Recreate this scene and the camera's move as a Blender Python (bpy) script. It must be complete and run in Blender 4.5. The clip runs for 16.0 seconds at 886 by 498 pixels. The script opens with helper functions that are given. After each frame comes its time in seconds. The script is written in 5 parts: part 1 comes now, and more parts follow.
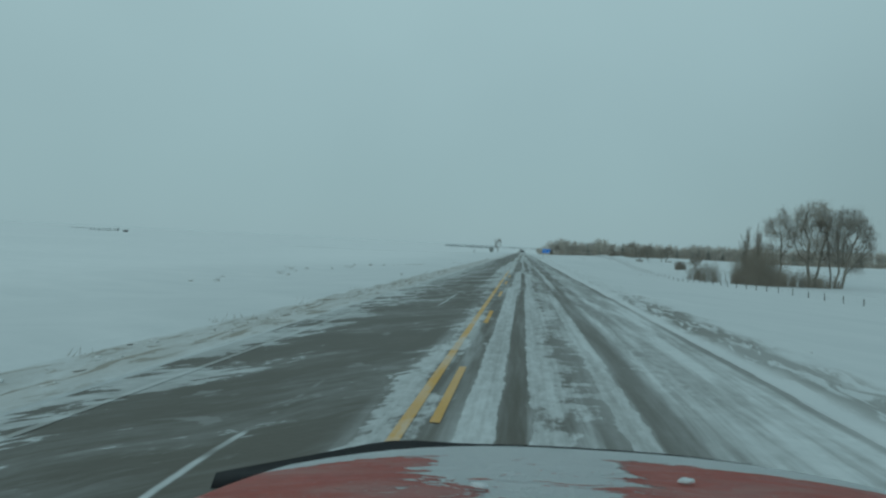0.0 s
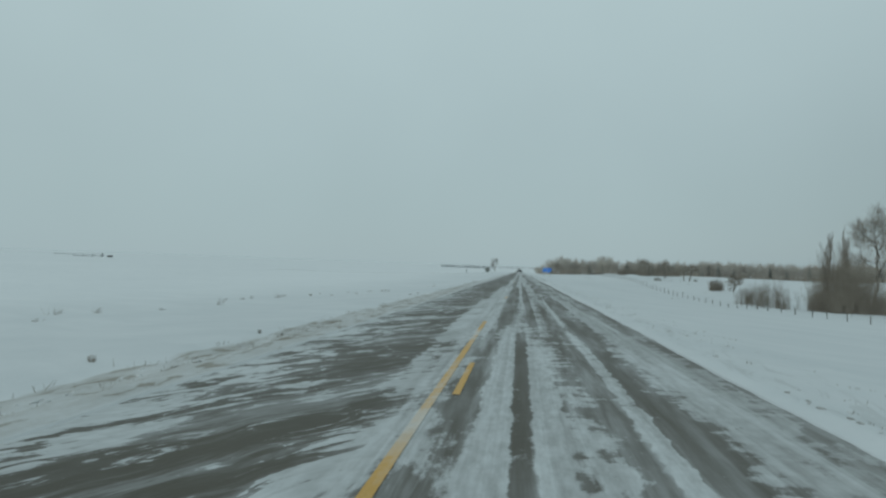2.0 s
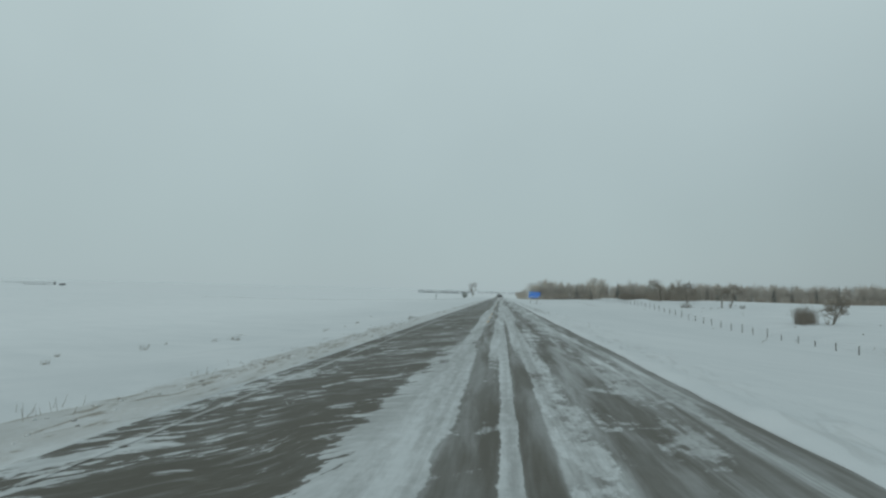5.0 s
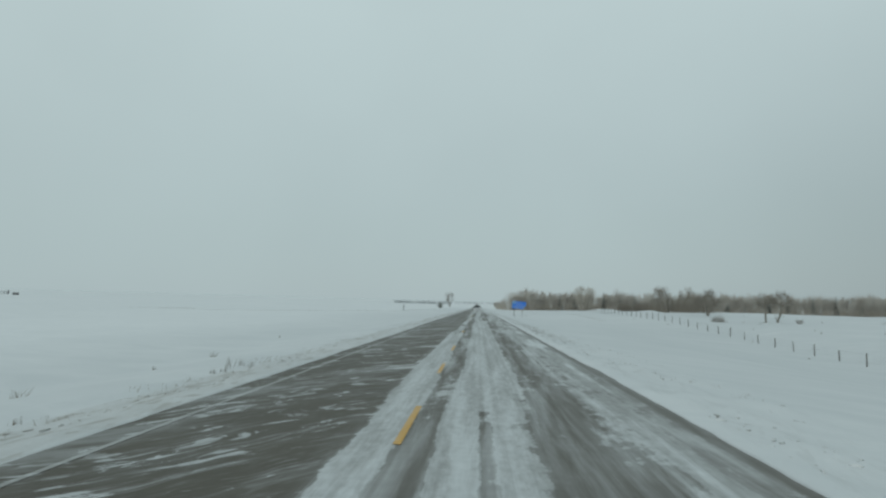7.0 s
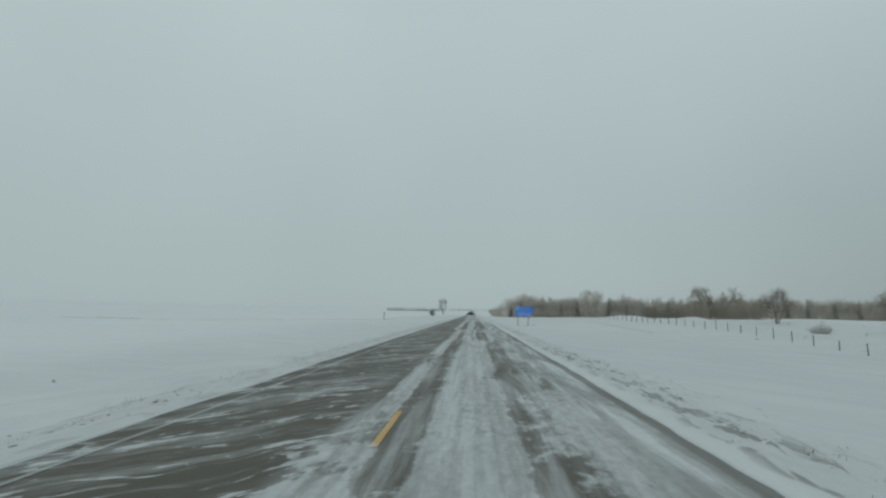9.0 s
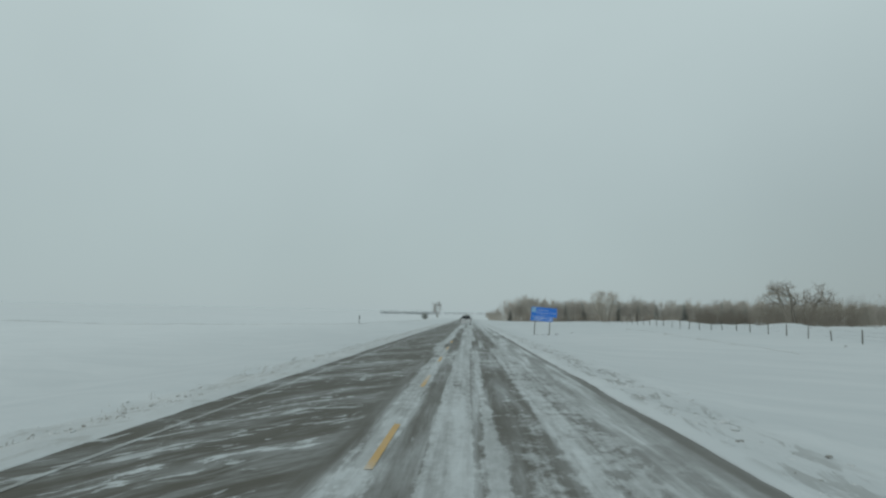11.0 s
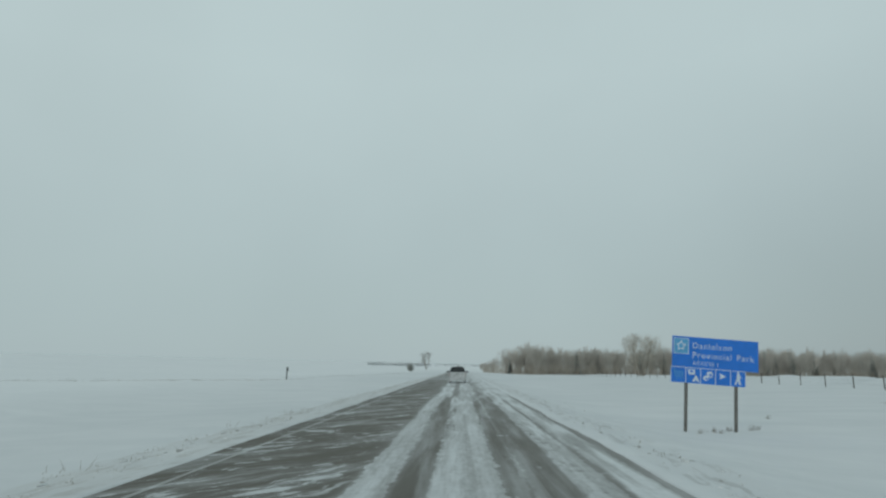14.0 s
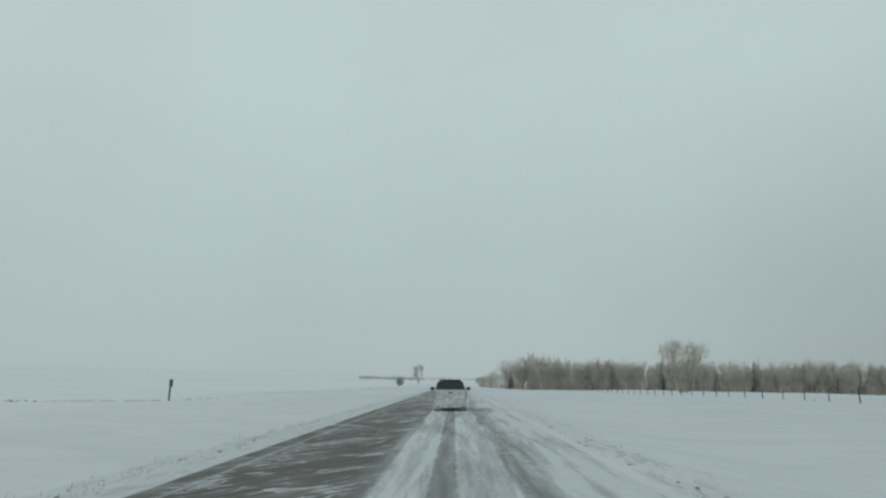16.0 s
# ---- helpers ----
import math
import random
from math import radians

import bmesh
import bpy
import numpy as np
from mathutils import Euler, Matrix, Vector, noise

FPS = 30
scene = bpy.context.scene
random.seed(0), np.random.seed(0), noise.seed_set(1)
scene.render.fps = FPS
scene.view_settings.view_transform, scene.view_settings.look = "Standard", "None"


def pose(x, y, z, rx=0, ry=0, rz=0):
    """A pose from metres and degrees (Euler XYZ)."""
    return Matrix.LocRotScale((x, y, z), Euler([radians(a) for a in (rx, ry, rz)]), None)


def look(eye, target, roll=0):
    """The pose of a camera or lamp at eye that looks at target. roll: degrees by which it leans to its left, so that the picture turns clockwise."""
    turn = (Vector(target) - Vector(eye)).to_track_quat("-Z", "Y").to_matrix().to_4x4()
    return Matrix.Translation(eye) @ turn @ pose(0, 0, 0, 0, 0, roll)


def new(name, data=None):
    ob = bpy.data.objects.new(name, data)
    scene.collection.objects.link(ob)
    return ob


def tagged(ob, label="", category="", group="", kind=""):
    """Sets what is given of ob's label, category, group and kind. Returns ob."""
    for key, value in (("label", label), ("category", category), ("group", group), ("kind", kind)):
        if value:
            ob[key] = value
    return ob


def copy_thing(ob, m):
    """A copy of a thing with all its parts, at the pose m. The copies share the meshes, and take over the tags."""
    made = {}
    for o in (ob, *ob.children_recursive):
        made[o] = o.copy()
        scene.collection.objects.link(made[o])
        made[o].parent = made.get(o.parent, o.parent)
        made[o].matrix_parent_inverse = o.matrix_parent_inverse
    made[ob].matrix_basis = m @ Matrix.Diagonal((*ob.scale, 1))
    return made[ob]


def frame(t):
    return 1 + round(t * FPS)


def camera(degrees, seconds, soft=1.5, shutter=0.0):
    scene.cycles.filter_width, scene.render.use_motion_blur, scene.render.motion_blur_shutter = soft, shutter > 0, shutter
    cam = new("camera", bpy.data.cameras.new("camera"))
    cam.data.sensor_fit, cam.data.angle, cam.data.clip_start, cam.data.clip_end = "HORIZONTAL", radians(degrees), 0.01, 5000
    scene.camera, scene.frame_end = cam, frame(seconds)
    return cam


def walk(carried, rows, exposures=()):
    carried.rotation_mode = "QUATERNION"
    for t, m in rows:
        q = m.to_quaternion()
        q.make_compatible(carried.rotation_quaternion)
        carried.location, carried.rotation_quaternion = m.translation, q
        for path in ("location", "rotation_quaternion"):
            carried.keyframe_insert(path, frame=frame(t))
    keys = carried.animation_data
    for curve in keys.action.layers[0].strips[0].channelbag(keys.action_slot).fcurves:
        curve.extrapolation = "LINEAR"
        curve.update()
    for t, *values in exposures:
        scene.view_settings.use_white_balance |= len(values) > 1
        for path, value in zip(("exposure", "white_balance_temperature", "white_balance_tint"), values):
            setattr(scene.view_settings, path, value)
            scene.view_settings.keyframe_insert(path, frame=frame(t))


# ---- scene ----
import functools

# ------------------------------------------------------------------ camera
cam = camera(68.6, 16.0, soft=2.4)

# seconds, x, y, yaw, pitch, roll
PATH = [
    (0.0, -0.150, -0.00, 6.98, -0.01, 1.55), (0.5, -0.108, 7.96, 6.98, 0.43, 1.38), (1.0, -0.076, 15.91, 6.95, 0.93, 1.29),
    (1.5, -0.078, 23.89, 6.95, 1.38, 0.82), (2.0, -0.101, 31.90, 6.80, 1.83, 0.64), (2.5, -0.124, 39.94, 6.47, 2.44, 0.44),
    (3.0, -0.158, 48.02, 6.30, 2.85, 0.30), (3.5, -0.194, 56.14, 6.12, 3.29, 0.13), (4.0, -0.193, 64.25, 5.85, 3.61, 0.09),
    (4.5, -0.183, 72.38, 5.46, 3.88, 0.07), (5.0, -0.165, 80.52, 5.02, 4.10, 0.11), (5.5, -0.137, 88.65, 4.53, 4.29, 0.16),
    (6.0, -0.096, 96.77, 4.04, 4.49, 0.19), (6.5, -0.041, 104.87, 3.57, 4.72, 0.17), (7.0, 0.039, 112.92, 3.09, 5.01, 0.17),
    (7.5, 0.152, 120.97, 2.68, 5.28, -0.10), (8.0, 0.243, 129.09, 2.47, 5.27, -0.12), (8.5, 0.302, 137.27, 2.47, 5.42, -0.20),
    (9.0, 0.317, 145.52, 2.59, 5.65, -0.29), (9.5, 0.302, 153.98, 2.54, 5.74, -0.29), (10.0, 0.264, 162.53, 2.45, 5.74, -0.24),
    (10.5, 0.214, 171.15, 2.33, 5.78, -0.18), (11.0, 0.163, 179.85, 2.20, 5.94, -0.11), (11.5, 0.121, 188.60, 2.09, 6.34, -0.04),
    (12.0, 0.083, 197.54, 1.98, 7.26, -0.19), (12.5, 0.060, 206.50, 1.88, 8.27, 0.09), (13.0, 0.046, 215.46, 1.73, 9.20, -0.05),
    (13.5, 0.038, 224.43, 1.61, 9.86, 0.05), (14.0, 0.033, 233.43, 1.47, 10.41, -0.04), (14.5, 0.024, 242.44, 1.34, 10.80, 0.09),
    (15.0, 0.010, 251.46, 1.25, 11.14, 0.18), (15.5, -0.007, 260.50, 1.10, 11.40, 0.15), (16.0, -0.025, 269.54, 1.00, 11.61, 0.12),
]
EYE = 1.65
walk(cam, [(t, pose(x, y, EYE, 90 + pitch, 0, yaw) @ pose(0, 0, 0, 0, 0, roll)) for t, x, y, yaw, pitch, roll in PATH],
     exposures=[(0.0, -0.27, 5780, -5), (0.5, -0.22, 5880, -2), (1.0, -0.15, 6020, 1), (2.2, -0.09, 6320, 7), (3.5, -0.08, 6440, 9), (5.0, -0.04, 6460, 9), (7.0, 0.02, 6520, 9), (8.5, 0.01, 6580, 10), (9.0, -0.09, 6580, 10), (11.5, -0.02, 6580, 10), (13.2, -0.01, 6560, 10), (14.0, -0.01, 6520, 9), (16.0, 0.02, 6580, 10)])

# ------------------------------------------------------------------ light: a thick overcast
SUN_EL, SUN_AZ = radians(20), radians(205)
world = bpy.data.worlds.new("overcast")
scene.world = world
world.use_nodes = True
wt = world.node_tree
bg = wt.nodes["Background"]
sky = wt.nodes.new("ShaderNodeTexSky")
sky.sky_type = "NISHITA"
sky.sun_disc = False
sky.sun_elevation, sky.sun_rotation = SUN_EL, SUN_AZ
dim = wt.nodes.new("ShaderNodeVectorMath")
dim.operation = "SCALE"
dim.inputs["Scale"].default_value = 0.1
wt.links.new(sky.outputs["Color"], dim.inputs[0])
tc = wt.nodes.new("ShaderNodeTexCoord")
sep = wt.nodes.new("ShaderNodeSeparateXYZ")
wt.links.new(tc.outputs["Generated"], sep.inputs[0])
grad = wt.nodes.new("ShaderNodeValToRGB")
grad.color_ramp.elements[0].position, grad.color_ramp.elements[0].color = 0.0, (0.388, 0.478, 0.502, 1)
grad.color_ramp.elements[1].position, grad.color_ramp.elements[1].color = 0.42, (0.488, 0.594, 0.606, 1)
e = grad.color_ramp.elements.new(0.12)
e.color = (0.415, 0.510, 0.522, 1)
wt.links.new(sep.outputs["Z"], grad.inputs["Fac"])
cloud = wt.nodes.new("ShaderNodeTexNoise")
cloud.inputs["Scale"].default_value, cloud.inputs["Detail"].default_value = 2.2, 4
wt.links.new(tc.outputs["Generated"], cloud.inputs["Vector"])
cl = wt.nodes.new("ShaderNodeMapRange")
cl.inputs["To Min"].default_value, cl.inputs["To Max"].default_value = 0.92, 1.08
wt.links.new(cloud.outputs["Fac"], cl.inputs["Value"])
cmul = wt.nodes.new("ShaderNodeVectorMath")
cmul.operation = "SCALE"
wt.links.new(grad.outputs["Color"], cmul.inputs[0])
# the cloud is thicker low down towards the east
def ramp(socket, lo, hi, a, b):
    n = wt.nodes.new("ShaderNodeMapRange")
    n.interpolation_type = "SMOOTHSTEP"
    for k, q in (("From Min", lo), ("From Max", hi), ("To Min", a), ("To Max", b)):
        n.inputs[k].default_value = q
    wt.links.new(socket, n.inputs["Value"])
    return n.outputs["Result"]


thick = wt.nodes.new("ShaderNodeMath")
thick.operation = "MULTIPLY"
wt.links.new(ramp(sep.outputs["X"], 0.08, 0.70, 0.0, 0.24), thick.inputs[0])
wt.links.new(ramp(sep.outputs["Z"], 0.06, 0.50, 1.0, 0.0), thick.inputs[1])
thin = wt.nodes.new("ShaderNodeMath")
thin.operation = "SUBTRACT"
thin.inputs[0].default_value = 1.0
wt.links.new(thick.outputs[0], thin.inputs[1])
cfac = wt.nodes.new("ShaderNodeMath")
cfac.operation = "MULTIPLY"
wt.links.new(cl.outputs["Result"], cfac.inputs[0])
wt.links.new(thin.outputs[0], cfac.inputs[1])
wmix = wt.nodes.new("ShaderNodeMix")
wmix.data_type = "RGBA"
wmix.inputs["Factor"].default_value = 0.96
wt.links.new(dim.outputs[0], wmix.inputs["A"])
wt.links.new(cfac.outputs[0], cmul.inputs["Scale"])
wt.links.new(cmul.outputs[0], wmix.inputs["B"])
wt.links.new(wmix.outputs["Result"], bg.inputs["Color"])
bg.inputs["Strength"].default_value = 1.0

sun = new("sun", bpy.data.lights.new("sun", "SUN"))
sun.data.energy, sun.data.angle, sun.data.color = 0.5, radians(30), (1.0, 0.97, 0.93)
sun.matrix_world = look((0, 0, 200), (math.sin(SUN_AZ) * -200, math.cos(SUN_AZ) * -200, 200 - 200 * math.tan(SUN_EL)))


# ------------------------------------------------------------------ small tools

class Nodes:
    """A thin writer for a material's node tree."""

    def __init__(self, name):
        self.m = bpy.data.materials.new(name)
        self.m.use_nodes = True
        self.t = self.m.node_tree
        self.out = self.t.nodes["Principled BSDF"]

    def put(self, socket, v):
        if hasattr(v, "links"):
            self.t.links.new(v, socket)
        elif isinstance(v, tuple) and len(v) == 3 and socket.type == "RGBA":
            socket.default_value = (*v, 1)
        else:
            socket.default_value = v

    def set(self, **kw):
        for k, v in kw.items():
            self.put(self.out.inputs[k.replace("_", " ")], v)
        return self.m

    def pos(self):
        return self.t.nodes.new("ShaderNodeNewGeometry").outputs["Position"]

    def local(self):
        return self.t.nodes.new("ShaderNodeTexCoord").outputs["Object"]

    def rand(self):
        return self.t.nodes.new("ShaderNodeObjectInfo").outputs["Random"]

    def island(self):
        return self.t.nodes.new("ShaderNodeNewGeometry").outputs["Random Per Island"]

    def xyz(self, v):
        n = self.t.nodes.new("ShaderNodeSeparateXYZ")
        self.put(n.inputs[0], v)
        return n.outputs[0], n.outputs[1], n.outputs[2]

    def vec(self, x, y, z=0.0):
        n = self.t.nodes.new("ShaderNodeCombineXYZ")
        for i, v in enumerate((x, y, z)):
            self.put(n.inputs[i], v)
        return n.outputs[0]

    def scale(self, v, s):
        n = self.t.nodes.new("ShaderNodeVectorMath")
        n.operation = "MULTIPLY"
        self.put(n.inputs[0], v)
        n.inputs[1].default_value = s
        return n.outputs[0]

    def math(self, op, a, b=0.0, clamp=False):
        n = self.t.nodes.new("ShaderNodeMath")
        n.operation, n.use_clamp = op, clamp
        self.put(n.inputs[0], a)
        self.put(n.inputs[1], b)
        return n.outputs[0]

    def noise(self, v, scale=1.0, detail=3.0, rough=0.55, warp=0.0):
        n = self.t.nodes.new("ShaderNodeTexNoise")
        self.put(n.inputs["Vector"], v)
        n.inputs["Scale"].default_value, n.inputs["Detail"].default_value = scale, detail
        n.inputs["Roughness"].default_value, n.inputs["Distortion"].default_value = rough, warp
        return n.outputs["Fac"]

    def step(self, v, lo, hi, a=0.0, b=1.0):
        n = self.t.nodes.new("ShaderNodeMapRange")
        n.interpolation_type = "SMOOTHSTEP"
        self.put(n.inputs["Value"], v)
        for k, q in (("From Min", lo), ("From Max", hi), ("To Min", a), ("To Max", b)):
            n.inputs[k].default_value = q
        return n.outputs["Result"]

    def curve(self, v, stops):
        """A grey ramp over 0..1."""
        n = self.t.nodes.new("ShaderNodeValToRGB")
        r = n.color_ramp
        self.put(n.inputs[0], v)
        while len(r.elements) < len(stops):
            r.elements.new(0.5)
        for el, (p, c) in zip(r.elements, stops):
            el.position = p
            el.color = (c, c, c, 1)
        return n.outputs["Color"]

    def mix(self, f, a, b):
        n = self.t.nodes.new("ShaderNodeMix")
        n.data_type = "RGBA"
        self.put(n.inputs["Factor"], f)
        self.put(n.inputs["A"], a)
        self.put(n.inputs["B"], b)
        return n.outputs["Result"]

    def bump(self, h, strength, dist):
        n = self.t.nodes.new("ShaderNodeBump")
        n.inputs["Strength"].default_value, n.inputs["Distance"].default_value = strength, dist
        self.put(n.inputs["Height"], h)
        self.put(self.out.inputs["Normal"], n.outputs[0])


def plain(name, col, rough=0.6, metal=0.0, var=0.25, scale=6.0, bump=0.0):
    """A painted or natural surface: two scales of variation and a fine relief."""
    n = Nodes(name)
    p = n.local()
    a = n.noise(p, scale, 5)
    b = n.noise(p, scale * 9, 3)
    f = n.math("ADD", n.math("MULTIPLY", a, 0.65), n.math("MULTIPLY", b, 0.35))
    lo = tuple(c * (1 - var) for c in col)
    hi = tuple(min(1.0, c * (1 + var)) for c in col)
    n.set(Base_Color=n.mix(n.step(f, 0.3, 0.7), lo, hi), Roughness=n.step(a, 0.2, 0.8, max(0.02, rough - 0.1), min(1.0, rough + 0.1)), Metallic=metal)
    if bump:
        n.bump(b, 0.5, bump)
    return n.m


# ------------------------------------------------------------------ materials
ROAD_L, ROAD_R, CENTRE = -4.96, 3.16, -0.94


STRIPS = []


def stretch(y0, y1, *strips):
    """From y0 to y1 the road's cross profile turns into these strips: (x, snow)."""
    STRIPS.append((y0, y1, strips))


stretch(0, 0, (-4.96, 0.66), (-4.5, 0.62), (-3.9, 0.50), (-3.2, 0.35), (-1.9, 0.34), (-1.76, 0.38), (-1.62, 0.54), (-1.12, 0.50), (-1.0, 0.38), (-0.75, 0.34), (-0.68, 0.88), (-0.38, 0.86),
        (-0.31, 0.14), (-0.10, 0.16), (-0.03, 0.74), (0.24, 0.62), (0.45, 0.48), (0.80, 0.46), (0.86, 0.90), (1.04, 0.88), (1.12, 0.22), (1.40, 0.26), (1.60, 0.46), (1.80, 0.56), (2.3, 0.62), (2.92, 0.56), (3.03, 0.34))
stretch(20, 34, (-4.96, 0.68), (-4.30, 0.60), (-3.70, 0.44), (-3.00, 0.33), (-2.13, 0.34), (-1.98, 0.58), (-1.50, 0.62), (-1.13, 0.52), (-0.93, 0.44), (-0.68, 0.42), (-0.50, 0.84), (-0.24, 0.82),
        (-0.18, 0.24), (0.00, 0.24), (0.07, 0.72), (0.27, 0.78), (0.44, 0.50), (0.82, 0.48), (1.07, 0.34), (1.20, 0.86), (1.32, 0.82), (1.42, 0.26), (1.87, 0.40), (2.22, 0.70), (2.62, 0.52), (2.92, 0.44), (3.03, 0.34))
stretch(44, 56, (-4.96, 0.66), (-4.20, 0.56), (-3.60, 0.42), (-2.41, 0.36), (-2.23, 0.52), (-2.11, 0.90), (-1.03, 0.90), (-0.86, 0.50), (-0.73, 0.28), (-0.26, 0.34), (-0.15, 0.62), (-0.01, 0.60),
        (0.13, 0.36), (0.19, 0.10), (0.39, 0.12), (0.45, 0.60), (0.69, 0.52), (0.81, 0.30), (0.99, 0.44), (1.11, 0.72), (1.23, 0.66), (1.31, 0.26), (1.94, 0.40), (2.05, 0.84), (2.34, 0.80), (2.54, 0.46), (2.92, 0.40), (3.03, 0.28))
stretch(64, 72, (-4.96, 0.60), (-4.20, 0.56), (-3.70, 0.40), (-2.41, 0.32), (-2.06, 0.42), (-1.86, 0.78), (-1.56, 0.84), (-0.91, 0.86), (-0.81, 0.40), (-0.74, 0.20), (-0.21, 0.22), (-0.14, 0.84),
        (0.01, 0.82), (0.07, 0.16), (0.37, 0.18), (0.45, 0.58), (0.89, 0.54), (1.04, 0.34), (1.79, 0.34), (1.99, 0.56), (2.34, 0.50), (2.47, 0.28), (2.59, 0.80), (2.70, 0.70), (2.92, 0.42), (3.03, 0.26))
stretch(90, 108, (-4.96, 0.16), (-4.75, 0.22), (-4.5, 0.42), (-3.9, 0.36), (-3.2, 0.30), (-1.66, 0.28), (-1.55, 0.40), (-1.44, 0.84), (-1.02, 0.82), (-0.92, 0.36), (-0.52, 0.30), (-0.43, 0.84),
        (0.02, 0.84), (0.08, 0.30), (0.20, 0.34), (0.28, 0.74), (0.62, 0.70), (0.80, 0.38), (1.45, 0.30), (1.70, 0.46), (2.15, 0.48), (2.28, 0.84), (2.48, 0.76), (2.60, 0.40), (2.92, 0.34), (3.02, 0.10))
stretch(120, 130, (-4.96, 0.14), (-4.75, 0.20), (-4.5, 0.40), (-3.9, 0.36), (-3.2, 0.31), (-1.80, 0.29), (-1.68, 0.44), (-1.56, 0.84), (-0.92, 0.82), (-0.80, 0.40), (-0.40, 0.42), (-0.28, 0.84),
        (0.85, 0.84), (0.98, 0.36), (1.65, 0.34), (1.85, 0.62), (2.4, 0.66), (2.55, 0.80), (2.70, 0.56), (2.92, 0.50), (3.02, 0.12))
stretch(150, 160, (-4.96, 0.14), (-4.75, 0.20), (-4.5, 0.38), (-3.9, 0.34), (-3.2, 0.29), (-1.50, 0.30), (-1.36, 0.62), (-1.02, 0.70), (-0.92, 0.34), (-0.46, 0.32), (-0.32, 0.62), (-0.10, 0.80),
        (0.85, 0.78), (1.00, 0.38), (1.60, 0.38), (1.85, 0.64), (2.6, 0.66), (2.92, 0.50), (3.02, 0.12))
stretch(180, 190, (-4.96, 0.14), (-4.75, 0.20), (-4.5, 0.38), (-3.9, 0.34), (-3.2, 0.29), (-1.40, 0.30), (-1.25, 0.60), (-0.85, 0.74), (-0.74, 0.36), (-0.42, 0.36), (-0.34, 0.74), (-0.17, 0.72),
        (-0.10, 0.82), (0.18, 0.86), (0.22, 0.46), (0.36, 0.50), (0.40, 0.74), (0.52, 0.64), (0.60, 0.36), (1.25, 0.36), (1.35, 0.62), (1.65, 0.56), (2.2, 0.64), (2.6, 0.66), (2.92, 0.50), (3.02, 0.12))
stretch(208, 220, (-4.96, 0.14), (-4.75, 0.20), (-4.5, 0.38), (-3.9, 0.34), (-3.2, 0.29), (-1.82, 0.30), (-1.68, 0.66), (-1.24, 0.82), (-1.16, 0.34), (-0.95, 0.24), (-0.34, 0.26), (-0.24, 0.82),
        (0.32, 0.80), (0.40, 0.24), (0.74, 0.26), (0.84, 0.66), (0.98, 0.62), (1.06, 0.28), (1.66, 0.30), (1.80, 0.72), (2.6, 0.74), (2.92, 0.56), (3.02, 0.16))
stretch(221, 230, (-4.96, 0.14), (-4.75, 0.20), (-4.5, 0.38), (-3.9, 0.34), (-3.2, 0.29), (-1.58, 0.30), (-1.46, 0.84), (-1.08, 0.86), (-0.92, 0.34), (-0.80, 0.18), (-0.46, 0.20), (-0.38, 0.50), (-0.14, 0.54), (-0.06, 0.90),
        (0.58, 0.88), (0.66, 0.40), (0.72, 0.26), (0.96, 0.28), (1.02, 0.44), (1.10, 0.26), (1.66, 0.22), (1.80, 0.66), (2.24, 0.70), (2.30, 0.30), (2.38, 0.30), (2.48, 0.74), (2.92, 0.66), (3.02, 0.12))
stretch(266, 280, (-4.96, 0.16), (-4.75, 0.22), (-4.4, 0.38), (-3.2, 0.32), (-1.40, 0.34), (-1.12, 0.82), (-0.52, 0.88), (-0.42, 0.30), (0.00, 0.32), (0.08, 0.90), (0.90, 0.86),
        (1.02, 0.34), (1.68, 0.38), (1.85, 0.76), (2.7, 0.78), (2.92, 0.66), (3.02, 0.48))
# far road whitened by extra cover, in place of blown-snow haze
stretch(306, 340, (-4.96, 0.40), (-4.4, 0.50), (-3.2, 0.48), (-1.9, 0.50), (-1.2, 0.74), (-0.5, 0.80), (-0.42, 0.52), (0.0, 0.54), (0.08, 0.84), (0.9, 0.80), (1.02, 0.54), (1.68, 0.58), (1.85, 0.76), (2.92, 0.70), (3.02, 0.40))


